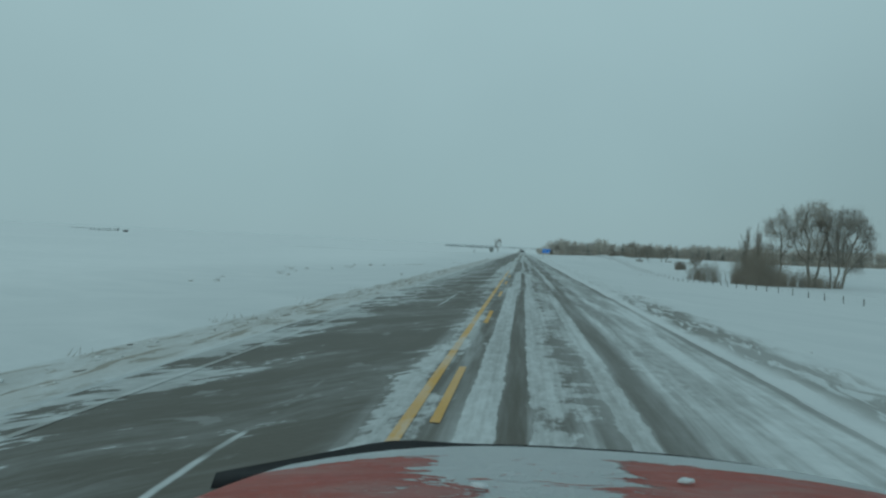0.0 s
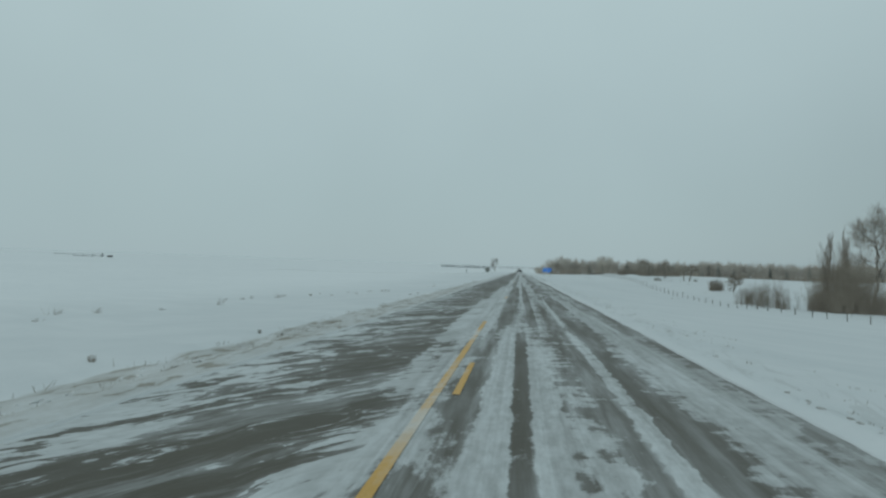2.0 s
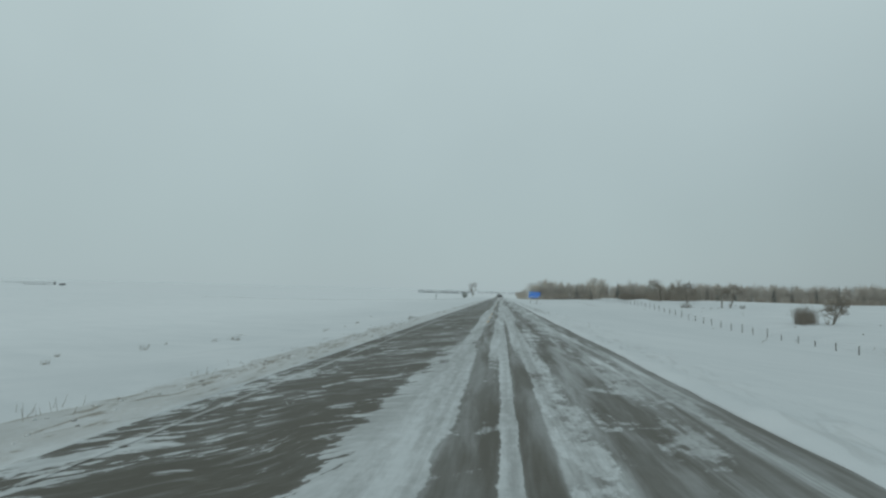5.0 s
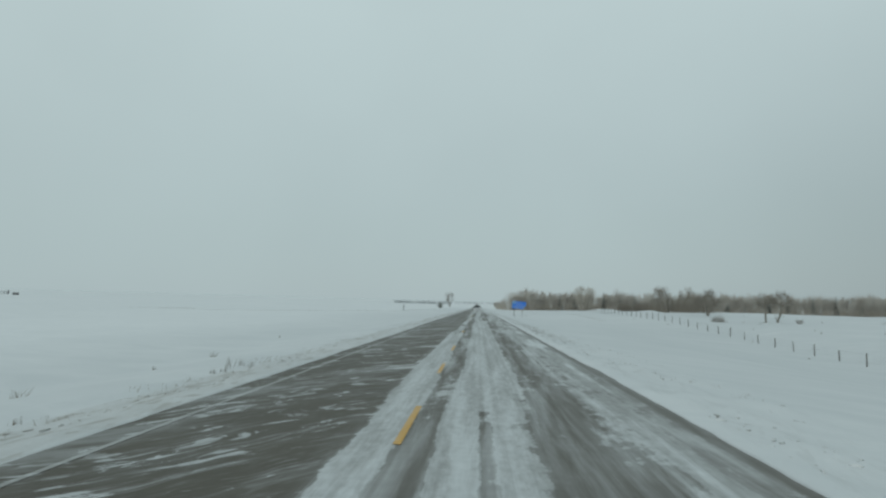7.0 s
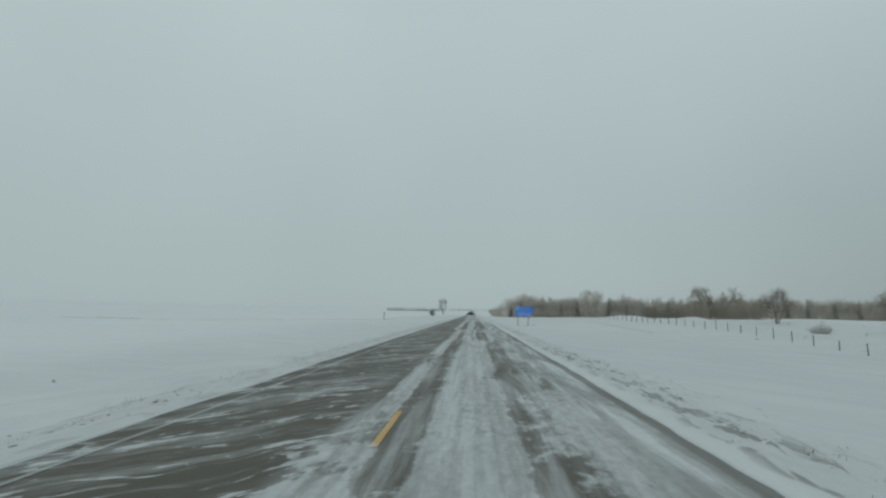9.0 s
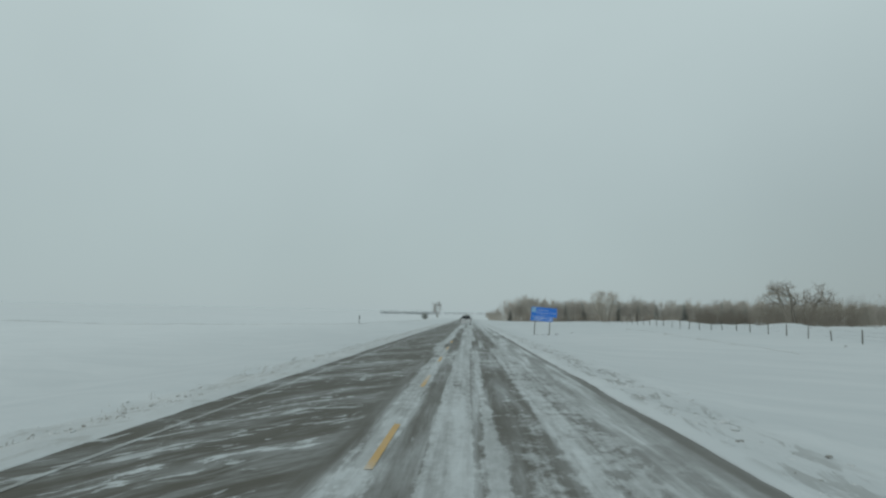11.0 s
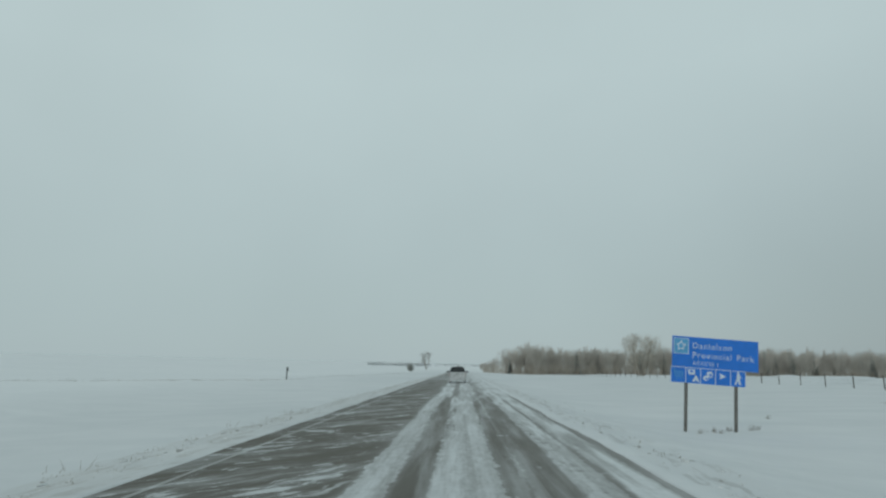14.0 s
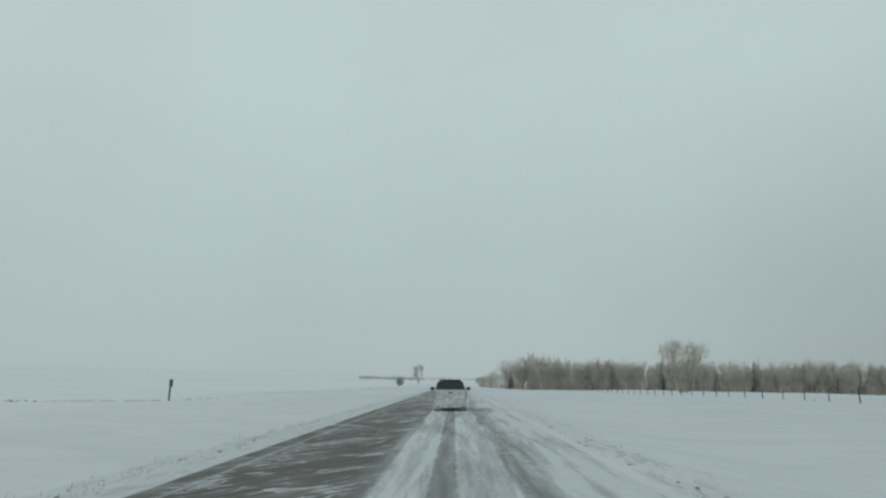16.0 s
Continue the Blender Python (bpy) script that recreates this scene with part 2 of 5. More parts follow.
def road_snow(n):
    """Where snow lies on the road: packed strips between wheel tracks, drifts blown slantwise across it. Returns the place, the cover 0..1 and its relief."""
    p = n.pos()
    x, y, _ = n.xyz(p)
    less = lambda v, k: n.math("MULTIPLY", n.math("SUBTRACT", v, 0.5), k)
    sway = less(n.noise(n.vec(0.0, n.math("MULTIPLY", y, 0.012)), 1.0, 2), 0.22)
    ragged = less(n.noise(n.vec(n.math("MULTIPLY", x, 3.0), n.math("MULTIPLY", y, 2.2)), 1.0, 5, 0.7), n.step(y, 195.0, 220.0, 0.10, 0.20))
    u = n.math("DIVIDE", n.math("SUBTRACT", n.math("ADD", n.math("ADD", x, sway), ragged), ROAD_L), ROAD_R - ROAD_L)
    at = lambda m: (m - ROAD_L) / (ROAD_R - ROAD_L)
    # strips of packed snow (near 1) and bare wheel tracks (near 0) across the road, as they change along it
    prof = None
    for y0, y1, strips in STRIPS:
        c = n.curve(u, [(min(1.0, max(0.0, at(m))), k) for m, k in strips])
        prof = c if prof is None else n.mix(n.step(y, y0, y1), prof, c)
    mul = lambda *k: functools.reduce(lambda q, r: n.math("MULTIPLY", q, r), k)
    add = lambda *k: functools.reduce(lambda q, r: n.math("ADD", q, r), k)
    tex = lambda a, b, ka, kb, octaves=4, rough=0.6, warp=0.0: n.noise(n.vec(mul(a, ka), mul(b, kb)), 1.0, octaves, rough, warp)
    # broken lengthwise streaks, worn patches and long stretches where a track fades
    along = tex(x, y, 6.0, 0.10)
    patch = tex(x, y, 1.3, 0.85, 5, 0.62, 0.6)
    fade = tex(x, y, 0.55, 0.075, 3, 0.5, 0.3)
    fine = tex(x, y, 9.0, 2.2, 4, 0.65)
    bars = tex(x, y, 0.8, 2.6, 3, 0.55, 0.6)
    # drifts trailed slantwise by the wind over the open lane
    bend = less(tex(x, y, 0.30, 0.18, 3), 1.6)
    wa = mul(add(x, mul(y, 1.5)), 0.555)
    wb = add(mul(n.math("SUBTRACT", mul(x, 1.5), y), 0.555), bend)
    broad = tex(wa, wb, 0.16, 0.75, 5, 0.62, 0.5)
    across = tex(wa, wb, 0.30, 1.5, 5, 0.6, 0.4)
    wisp = tex(wa, wb, 0.50, 5.0, 5, 0.65, 0.7)
    crisp = tex(wa, wb, 2.0, 7.0, 4, 0.6, 0.8)
    blow = tex(wa, wb, 0.22, 0.40, 4, 0.55, 0.5)
    veil = tex(x, y, 2.2, 0.13, 5, 0.62, 0.3)
    left = n.step(x, -1.3, -1.9)
    right = n.math("SUBTRACT", 1.0, left)
    windy = n.step(y, 40.0, 90.0)
    calm = n.step(y, 14.0, 32.0, 0.35, 1.0)
    v = add(prof, mul(less(along, 0.42), n.step(x, -1.2, -1.9, 1.0, 0.5)), less(patch, 0.95), mul(less(fine, 0.32), n.step(x, -1.2, -1.9, 1.0, 0.2)), mul(less(fade, 1.1), right, n.step(y, 195.0, 215.0, 1.0, 0.55)), mul(less(bars, 0.8), n.step(x, -0.1, 0.7), add(n.step(y, 50.0, 75.0, 1.0, 0.35), n.step(y, 212.0, 224.0, 0.0, 0.75))))
    drift = add(less(across, 1.3), less(broad, 0.9), less(wisp, 1.0), less(crisp, 0.9))
    v = add(v, mul(drift, n.step(x, -1.2, -1.9, 0.22, 1.0)), mul(n.step(y, 14.0, 32.0, -0.16, 0.0), n.step(x, -4.5, -3.6), left))
    # packed strips on the near lane thin out softly; drifts on the open lane have crisp rims
    hard = mul(n.step(v, 0.53, 0.60), n.step(add(blow, less(crisp, 0.6)), 0.22, 0.70, 0.50, 0.92))
    tongue = mul(n.step(add(tex(wa, wb, 0.62, 1.5, 5, 0.6, 1.3), less(crisp, 0.25)), 0.585, 0.64), n.step(wisp, 0.34, 0.56, 0.25, 0.85), calm)
    hard = n.math("MAXIMUM", hard, tongue)
    late = n.step(y, 95.0, 130.0)
    soft_ = mul(add(mul(n.step(v, 0.40, 0.60), n.math("SUBTRACT", 1.0, late)), mul(n.step(v, 0.36, 0.64), late)), n.step(add(veil, less(fine, 0.5)), 0.25, 0.70, 0.55, 0.95), n.step(x, 1.7, 2.6, 1.0, 0.78))
    ruts = n.step(add(tex(x, y, 7.0, 0.025, 3, 0.6), less(fine, 0.35)), 0.34, 0.58, 0.82, 1.0)
    soft_ = mul(soft_, ruts)
    # the part that grows past y = 225 stands in for airborne snow haze
    film_r = add(mul(n.step(x, 1.9, 2.4), n.step(y, 118.0, 136.0, 0.08, 0.24)), mul(n.step(add(tex(x, y, 2.8, 0.22, 5, 0.64, 0.35), less(veil, 0.4)), 0.32, 0.68, 0.04, 0.28), n.step(y, 36.0, 60.0, 0.7, 1.0)), mul(n.step(x, 0.2, 0.9), n.step(y, 16.0, 34.0, 0.20, 0.0)), mul(n.step(x, 1.2, 1.7), n.step(add(veil, less(fine, 0.4)), 0.25, 0.55, 0.4, 1.0), n.step(y, 18.0, 40.0, 0.16, 0.0)), mul(n.step(y, 225.0, 290.0, 0.0, 0.34), n.step(veil, 0.2, 0.5)), mul(n.step(veil, 0.42, 0.68), n.step(y, 60.0, 110.0, 0.46, 0.54)), mul(n.step(add(v, less(fine, 0.4)), 0.30, 0.9), 0.12))
    film_r = mul(film_r, n.step(prof, 0.24, 0.50, 0.50, 1.06))
    long_ = mul(calm, n.step(add(broad, less(wisp, 0.45), less(crisp, 0.2)), 0.46, 0.66), 0.30)
    trails = mul(n.step(add(wisp, less(crisp, 0.4)), 0.50, 0.68), n.step(across, 0.36, 0.62, 0.10, 1.0), n.step(blow, 0.36, 0.60, 0.20, 0.78), add(0.55, mul(windy, 0.35)), calm)
    # the small lift at the start of the lane imitates spray haze
    film_l = n.math("MAXIMUM", add(long_, mul(n.step(add(v, less(blow, 0.8)), 0.10, 0.80), 0.10), n.step(y, 14.0, 30.0, 0.05, 0.0)), trails)
    # snow caught along a paving seam
    seam = n.math("ABSOLUTE", add(x, 2.54, less(tex(x, y, 0.4, 0.5), 0.16)))
    seam = mul(n.step(seam, 0.05, 0.015), n.step(tex(0.3, y, 1.0, 0.33), 0.44, 0.52), add(n.step(y, 6.0, 8.5, 0.85, 0.0), mul(n.step(y, 18.0, 20.0), n.step(y, 23.0, 25.0, 0.85, 0.0))))
    hard = n.math("MAXIMUM", hard, seam)
    cover = add(mul(hard, left), mul(soft_, right))
    film = add(mul(film_l, left), mul(film_r, right))
    return p, n.math("MAXIMUM", cover, film), v


def snowy(name, under, rough, clear=1.0):
    n = Nodes(name)
    p, cover, v = road_snow(n)
    if clear < 1:
        scoured = n.noise(n.vec(0.0, n.math("MULTIPLY", n.xyz(p)[1], 0.16)), 1.0, 3)
        cover = n.math("MULTIPLY", cover, n.step(scoured, 0.44, 0.64, clear, 1.0))
        cover = n.math("MAXIMUM", cover, n.step(n.xyz(p)[1], 246.0, 258.0, 0.0, 0.82))
    grain = n.noise(p, 45.0, 3)
    mottle = n.noise(p, 0.7, 4)
    lo, hi = tuple(c * 0.7 for c in under), tuple(c * 1.35 for c in under)
    base = n.mix(n.math("ADD", n.math("MULTIPLY", grain, 0.5), n.math("MULTIPLY", mottle, 0.5)), lo, hi)
    white = n.mix(n.noise(p, 5.0, 4), (0.48, 0.505, 0.515), (0.68, 0.70, 0.71))
    n.set(Base_Color=n.mix(cover, base, white), Roughness=n.step(cover, 0.0, 0.8, rough, 0.85), Specular_IOR_Level=0.3)
    n.bump(n.math("ADD", n.math("MULTIPLY", cover, 1.0), n.math("MULTIPLY", n.noise(p, 14.0, 4), 0.35)), 0.35, 0.03)
    return n.m


M_ROAD = snowy("asphalt_with_drifting_snow", (0.070, 0.060, 0.043), 0.6)
M_YELLOW = snowy("yellow_road_paint", (0.56, 0.315, 0.06), 0.6, 0.22)
M_WHITE_LINE = snowy("white_road_paint", (0.29, 0.29, 0.278), 0.6)


def ground_snow():
    """Wind-packed snow, its colour paler far off in place of haze; dead grass and gravel come through on the two
    verges.
    """
    n = Nodes("field_snow")
    p = n.pos()
    x, y, z = n.xyz(p)
    big = n.noise(n.scale(p, (0.02, 0.012, 0.02)), 1.0, 4)
    rip = n.noise(n.vec(n.math("MULTIPLY", x, 0.35), n.math("MULTIPLY", n.math("ADD", y, n.math("MULTIPLY", x, -0.4)), 1.3)), 1.0, 5, 0.6)
    mottle = n.noise(n.vec(n.math("MULTIPLY", x, 0.16), n.math("MULTIPLY", n.math("ADD", y, n.math("MULTIPLY", x, 0.5)), 0.34)), 1.0, 5, 0.6, 0.7)
    # random mottling of the tone, in place of soft shading on the drifts
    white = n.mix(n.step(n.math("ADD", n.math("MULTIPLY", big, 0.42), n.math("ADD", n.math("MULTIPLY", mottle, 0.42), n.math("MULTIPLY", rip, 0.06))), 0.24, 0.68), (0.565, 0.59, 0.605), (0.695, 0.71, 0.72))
    # far snow whitened in the colour, standing in for blowing-snow haze
    added = n.math("MAXIMUM", n.step(x, -8.0, -46.0), n.step(y, 520.0, 900.0))
    white = n.mix(n.math("MULTIPLY", added, 0.36), white, (0.88, 0.895, 0.905))
    clump = n.noise(n.scale(p, (1.5, 0.5, 1.0)), 1.0, 5, 0.65)
    fine = n.noise(n.scale(p, (9.0, 5.0, 6.0)), 1.0, 4, 0.7)
    s = n.math("ADD", n.math("MULTIPLY", clump, 0.62), n.math("MULTIPLY", fine, 0.38))
    bandl = n.math("MULTIPLY", n.step(n.math("ADD", x, n.math("MULTIPLY", clump, 1.0)), -6.7, -6.35), n.step(x, -4.95, -5.2))
    bandr = n.math("MULTIPLY", n.step(n.math("ADD", x, n.math("MULTIPLY", clump, 2.4)), 6.7, 5.6), n.step(x, 3.35, 3.75))
    lot = n.step(n.noise(n.vec(0.0, n.math("MULTIPLY", y, 0.045)), 1.0, 2), 0.36, 0.55, 0.55, 1.0)
    lot = n.math("MULTIPLY", lot, n.math("MAXIMUM", n.step(y, 22.0, 34.0, 1.0, 0.22), n.math("MULTIPLY", n.step(y, 135.0, 155.0, 0.0, 0.9), n.step(y, 190.0, 225.0, 1.0, 0.45))))
    bandl = n.math("MULTIPLY", bandl, n.step(y, 85.0, 150.0, 1.0, 0.42))
    band = n.math("MAXIMUM", bandl, n.math("MULTIPLY", bandr, lot))
    speck = n.noise(n.vec(n.math("MULTIPLY", n.math("ADD", x, n.math("MULTIPLY", y, -0.12)), 3.0), n.math("MULTIPLY", y, 0.65)), 1.0, 5, 0.62, 0.7)
    far = n.step(n.noise(n.scale(p, (0.11, 0.06, 0.1)), 1.0, 5, 0.65), 0.57, 0.70)
    dusty = n.math("MULTIPLY", n.step(s, 0.32, 0.60, 0.3, 1.0), n.math("MULTIPLY", band, n.step(x, -4.0, 0.0, 0.40, 0.16)))
    crust = n.math("MULTIPLY", n.step(n.math("ADD", n.math("ADD", speck, n.math("MULTIPLY", clump, 0.25)), n.math("MULTIPLY", n.step(x, 0.0, 1.0), n.step(y, 18.0, 32.0, 0.09, 0.0))), 0.62, 0.73), n.math("MULTIPLY", band, 0.82))
    bare = n.math("MAXIMUM", n.math("MAXIMUM", dusty, crust),
                  n.math("MULTIPLY", n.math("MULTIPLY", far, n.step(fine, 0.52, 0.66)), n.step(x, 26.0, 40.0, 0.0, 0.55)))
    straw = n.mix(n.step(x, -1.0, 1.0), n.mix(fine, (0.15, 0.132, 0.105), (0.33, 0.295, 0.235)), n.mix(fine, (0.085, 0.08, 0.068), (0.22, 0.205, 0.175)))
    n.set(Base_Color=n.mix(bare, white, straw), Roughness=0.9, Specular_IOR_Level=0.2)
    n.bump(n.math("ADD", n.math("MULTIPLY", rip, 0.14), n.math("MULTIPLY", fine, 0.45)), 0.6, 0.08)
    return n.m


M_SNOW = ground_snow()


def bark(name, lo, hi):
    n = Nodes(name)
    p = n.local()
    a = n.noise(n.scale(p, (5.0, 5.0, 1.2)), 1.0, 5)
    tint = n.math("ADD", n.math("MULTIPLY", a, 0.7), n.math("MULTIPLY", n.rand(), 0.4))
    n.set(Base_Color=n.mix(n.step(tint, 0.25, 0.85), lo, hi), Roughness=0.9, Specular_IOR_Level=0.2)
    return n.m


M_BARK = bark("grey_bark", (0.17, 0.158, 0.138), (0.30, 0.28, 0.245))
M_TWIG = bark("bare_twigs", (0.24, 0.218, 0.188), (0.39, 0.355, 0.305))
# twigs and undergrowth of the woods, base colours lightened to imitate distance haze
M_HAZED = bark("hazed_twigs", (0.35, 0.325, 0.283), (0.53, 0.495, 0.435))
M_HAZED_WOOD = bark("hazed_wood_twigs", (0.45, 0.422, 0.38), (0.62, 0.588, 0.538))
M_UNDER = bark("brown_undergrowth", (0.37, 0.332, 0.282), (0.50, 0.456, 0.393))
# bluish paleness of far haze, put into the twig colour
M_FAINT = bark("hazed_far_twigs", (0.52, 0.545, 0.56), (0.66, 0.69, 0.705))
M_BRUSH = bark("dark_willow_brush", (0.235, 0.21, 0.178), (0.37, 0.333, 0.28))
M_WILLOW = bark("willow_stems", (0.16, 0.142, 0.118), (0.30, 0.268, 0.222))
M_SPRUCE = bark("spruce_needles", (0.25, 0.265, 0.248), (0.35, 0.365, 0.34))
M_STRAW = bark("dead_grass", (0.12, 0.103, 0.078), (0.24, 0.205, 0.155))
M_POST = plain("weathered_fence_wood", (0.115, 0.105, 0.092), 0.9, 0, 0.35, 5, 0.01)
M_WIRE = plain("fence_wire", (0.25, 0.25, 0.25), 0.5, 0.8, 0.1)
M_SIGNPOST = plain("treated_sign_post", (0.13, 0.125, 0.115), 0.85, 0, 0.3, 5, 0.01)
M_BLUE = plain("blue_sign_sheeting", (0.015, 0.165, 0.62), 0.4, 0, 0.1, 3)
M_LOGO = plain("pale_blue_panel", (0.09, 0.34, 0.60), 0.4, 0, 0.1, 3)
M_LETTER = plain("white_sign_lettering", (0.60, 0.68, 0.76), 0.45, 0, 0.05, 3)
M_DARK = plain("dark_metal", (0.045, 0.045, 0.047), 0.5, 0.3, 0.2)


# ------------------------------------------------------------------ meshes
def mesh(name, verts, faces, material, smooth=False):
    me = bpy.data.meshes.new(name)
    me.from_pydata([tuple(v) for v in verts], [], faces)
    me.materials.append(material)
    if smooth:
        me.polygons.foreach_set("use_smooth", np.ones(len(me.polygons), dtype=bool))
    me.update()
    return me


def piece(name, me, parent=None, label="", kind=""):
    ob = new(name, me)
    if parent is not None:
        ob.parent = parent
    return tagged(ob, label, "", "", kind)


def part(name, bm, material, parent, label="", smooth=False):
    me = bpy.data.meshes.new(name)
    bm.to_mesh(me)
    bm.free()
    me.materials.append(material)
    if smooth:
        me.polygons.foreach_set("use_smooth", np.ones(len(me.polygons), dtype=bool))
    return piece(name, me, parent, label)


def thing(name, label, category, at=(0, 0, 0), turn=0, group="", kind=""):
    ob = new(name)
    ob.matrix_world = pose(*at, 0, 0, turn)
    ob.empty_display_size = 0.3
    return tagged(ob, label, category, group, kind)


def box(size, at=(0, 0, 0), bevel=0.0, segments=2, bm=None, rot=None):
    bm = bm or bmesh.new()
    m = Matrix.Translation(at) @ (rot or Matrix()) @ Matrix.Diagonal((*size, 1))
    vs = bmesh.ops.create_cube(bm, size=1, matrix=m)["verts"]
    if bevel:
        es = {ed for v in vs for ed in v.link_edges}
        bmesh.ops.bevel(bm, geom=list(es), offset=bevel, segments=segments, affect="EDGES", profile=0.6)
    return bm


def prism(profile, x0, x1, bevel=0.0, bm=None, axis="x"):
    """A closed profile of (y, z) drawn out along x (or (x, z) along y, (x, y) along z)."""
    bm = bm or bmesh.new()
    put = {"x": lambda a, b, c: (c, a, b), "y": lambda a, b, c: (a, c, b), "z": lambda a, b, c: (a, b, c)}[axis]
    va = [bm.verts.new(put(a, b, x0)) for a, b in profile]
    vb = [bm.verts.new(put(a, b, x1)) for a, b in profile]
    n = len(profile)
    fs = [bm.faces.new(va), bm.faces.new(vb[::-1])]
    for i in range(n):
        fs.append(bm.faces.new((va[i], vb[i], vb[(i + 1) % n], va[(i + 1) % n])))
    bmesh.ops.recalc_face_normals(bm, faces=fs)
    if bevel:
        bmesh.ops.bevel(bm, geom=list({ed for f in fs for ed in f.edges}), offset=bevel, segments=2, affect="EDGES", profile=0.6)
    return bm


def round_bar(p0, p1, r, sides=10, bm=None):
    bm = bm or bmesh.new()
    p0, p1 = Vector(p0), Vector(p1)
    d = p1 - p0
    m = Matrix.Translation((p0 + p1) / 2) @ d.to_track_quat("Z", "Y").to_matrix().to_4x4()
    bmesh.ops.create_cone(bm, cap_ends=True, segments=sides, radius1=r, radius2=r, depth=d.length, matrix=m)
    return bm


# ------------------------------------------------------------------ the lie of the land
def vnoise(x, y, seed):
    xi, yi = np.floor(x), np.floor(y)
    fx, fy = x - xi, y - yi
    fx, fy = fx * fx * (3 - 2 * fx), fy * fy * (3 - 2 * fy)

    def h(i, j):
        q = np.sin(i * 127.1 + j * 311.7 + seed * 74.7) * 43758.5453
        return q - np.floor(q)
    return (h(xi, yi) * (1 - fx) + h(xi + 1, yi) * fx) * (1 - fy) + (h(xi, yi + 1) * (1 - fx) + h(xi + 1, yi + 1) * fx) * fy - 0.5


def smooth(a, b, v):
    u = np.clip((v - a) / (b - a), 0, 1)
    return u * u * (3 - 2 * u)


def rise(y):
    """The road and the plain climb gently far ahead."""
    return 0.008 * np.maximum(0, y - 800)


def gz(x, y):
    x, y = np.asarray(x, float), np.asarray(y, float)
    # right of the road: a hollow by the creek, level further on
    d = np.interp(y, [-60, 60, 100, 131, 165, 180, 197, 225, 257, 325, 380, 535, 700], [-2.2, -2.25, -2.7, -3.25, -2.9, -2.4, -1.65, -0.6, 0.0, 0.15, -0.1, -1.1, -1.5])
    ditch = -0.08 - 0.5 * smooth(3.2, 9.0, x)
    right = ditch + (d + 0.58) * smooth(6.5, 29.0, x)
    right = right + (-3.3 - d) * smooth(56, 165, x) - 1.5 * smooth(160, 250, x) + 0.75 * smooth(31, 37, x) * smooth(140, 158, y) * smooth(235, 190, y) - 0.5 * smooth(31, 50, x) * smooth(160, 100, y)
    right += 0.9 * np.exp(-((x - 37) / 4) ** 2) * smooth(235, 262, y) * smooth(330, 300, y) * (0.5 + vnoise(x * 0.2, y * 0.11, 3) + 0.5 * vnoise(x * 0.6, y * 0.33, 8))
    # left: a low verge, then open field rising far off
    lev = np.interp(y, [-60, 60, 90, 127, 200, 280, 326, 500, 800], [-0.7, -0.75, -0.9, -1.7, -1.3, -0.6, 0.05, -0.1, 0.0])
    left = -0.06 - 0.14 * smooth(-5.0, -7.4, x) + (lev + 0.2) * smooth(-7.4, -18.0, x) + 0.026 * np.maximum(0, -x - 90)
    z = np.where(x > -0.9, right, left) + rise(y)
    off = np.maximum(x - ROAD_R, ROAD_L - x)
    z = z + vnoise(x * 0.02, y * 0.014, 1) * 1.2 * smooth(40, 160, np.abs(x)) + vnoise(x * 0.1, y * 0.06, 2) * 0.35 * smooth(8, 26, np.abs(x))
    # ploughed crust along the pavement
    z = z + np.where(off > 0, 0.10 * np.exp(-((off - 0.45) / 0.35) ** 2) * (0.6 + vnoise(x * 0.7, y * 0.22, 5)), 0)
    lump = vnoise(x * 1.9, y * 0.8, 6) * 0.12 + vnoise(x * 4.6, y * 2.3, 7) * 0.07
    z = z + lump * smooth(0.1, 0.6, off) * smooth(5.5, 2.0, off)
    return np.where(off < 0.0, -0.30 + rise(y), z)


def grid_lines(spec):
    out = []
    for a, b, st in spec:
        out.extend(np.arange(a, b - 1e-6, st))
    return np.array(out)


gx = np.concatenate([-np.geomspace(3200, 64, 26), grid_lines([(-60, -24, 3), (-24, -11, 1), (-11, -8, 0.5), (-8, -5.2, 0.2), (-5.2, -4.6, 0.1), (-4.6, 2.9, 1.2), (2.9, 3.5, 0.1), (3.5, 7, 0.2), (7, 12, 0.5), (12, 34, 1), (34, 50, 0.8), (50, 80, 2)]),
                     np.geomspace(80, 3200, 26)])
gy = np.concatenate([[-900, -500, -250, -140, -90], grid_lines([(-60, -12, 4), (-12, 340, 0.5), (340, 420, 2), (420, 640, 5)]), np.geomspace(640, 4600, 40)])
GX, GY = np.meshgrid(gx, gy)
GZ = gz(GX, GY)
nx, ny = len(gx), len(gy)
idx = np.arange(nx * ny).reshape(ny, nx)
quads = np.stack([idx[:-1, :-1], idx[:-1, 1:], idx[1:, 1:], idx[1:, :-1]], -1).reshape(-1, 4)
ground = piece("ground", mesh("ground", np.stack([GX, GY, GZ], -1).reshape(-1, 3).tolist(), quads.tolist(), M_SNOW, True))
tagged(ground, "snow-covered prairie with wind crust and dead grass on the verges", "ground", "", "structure")


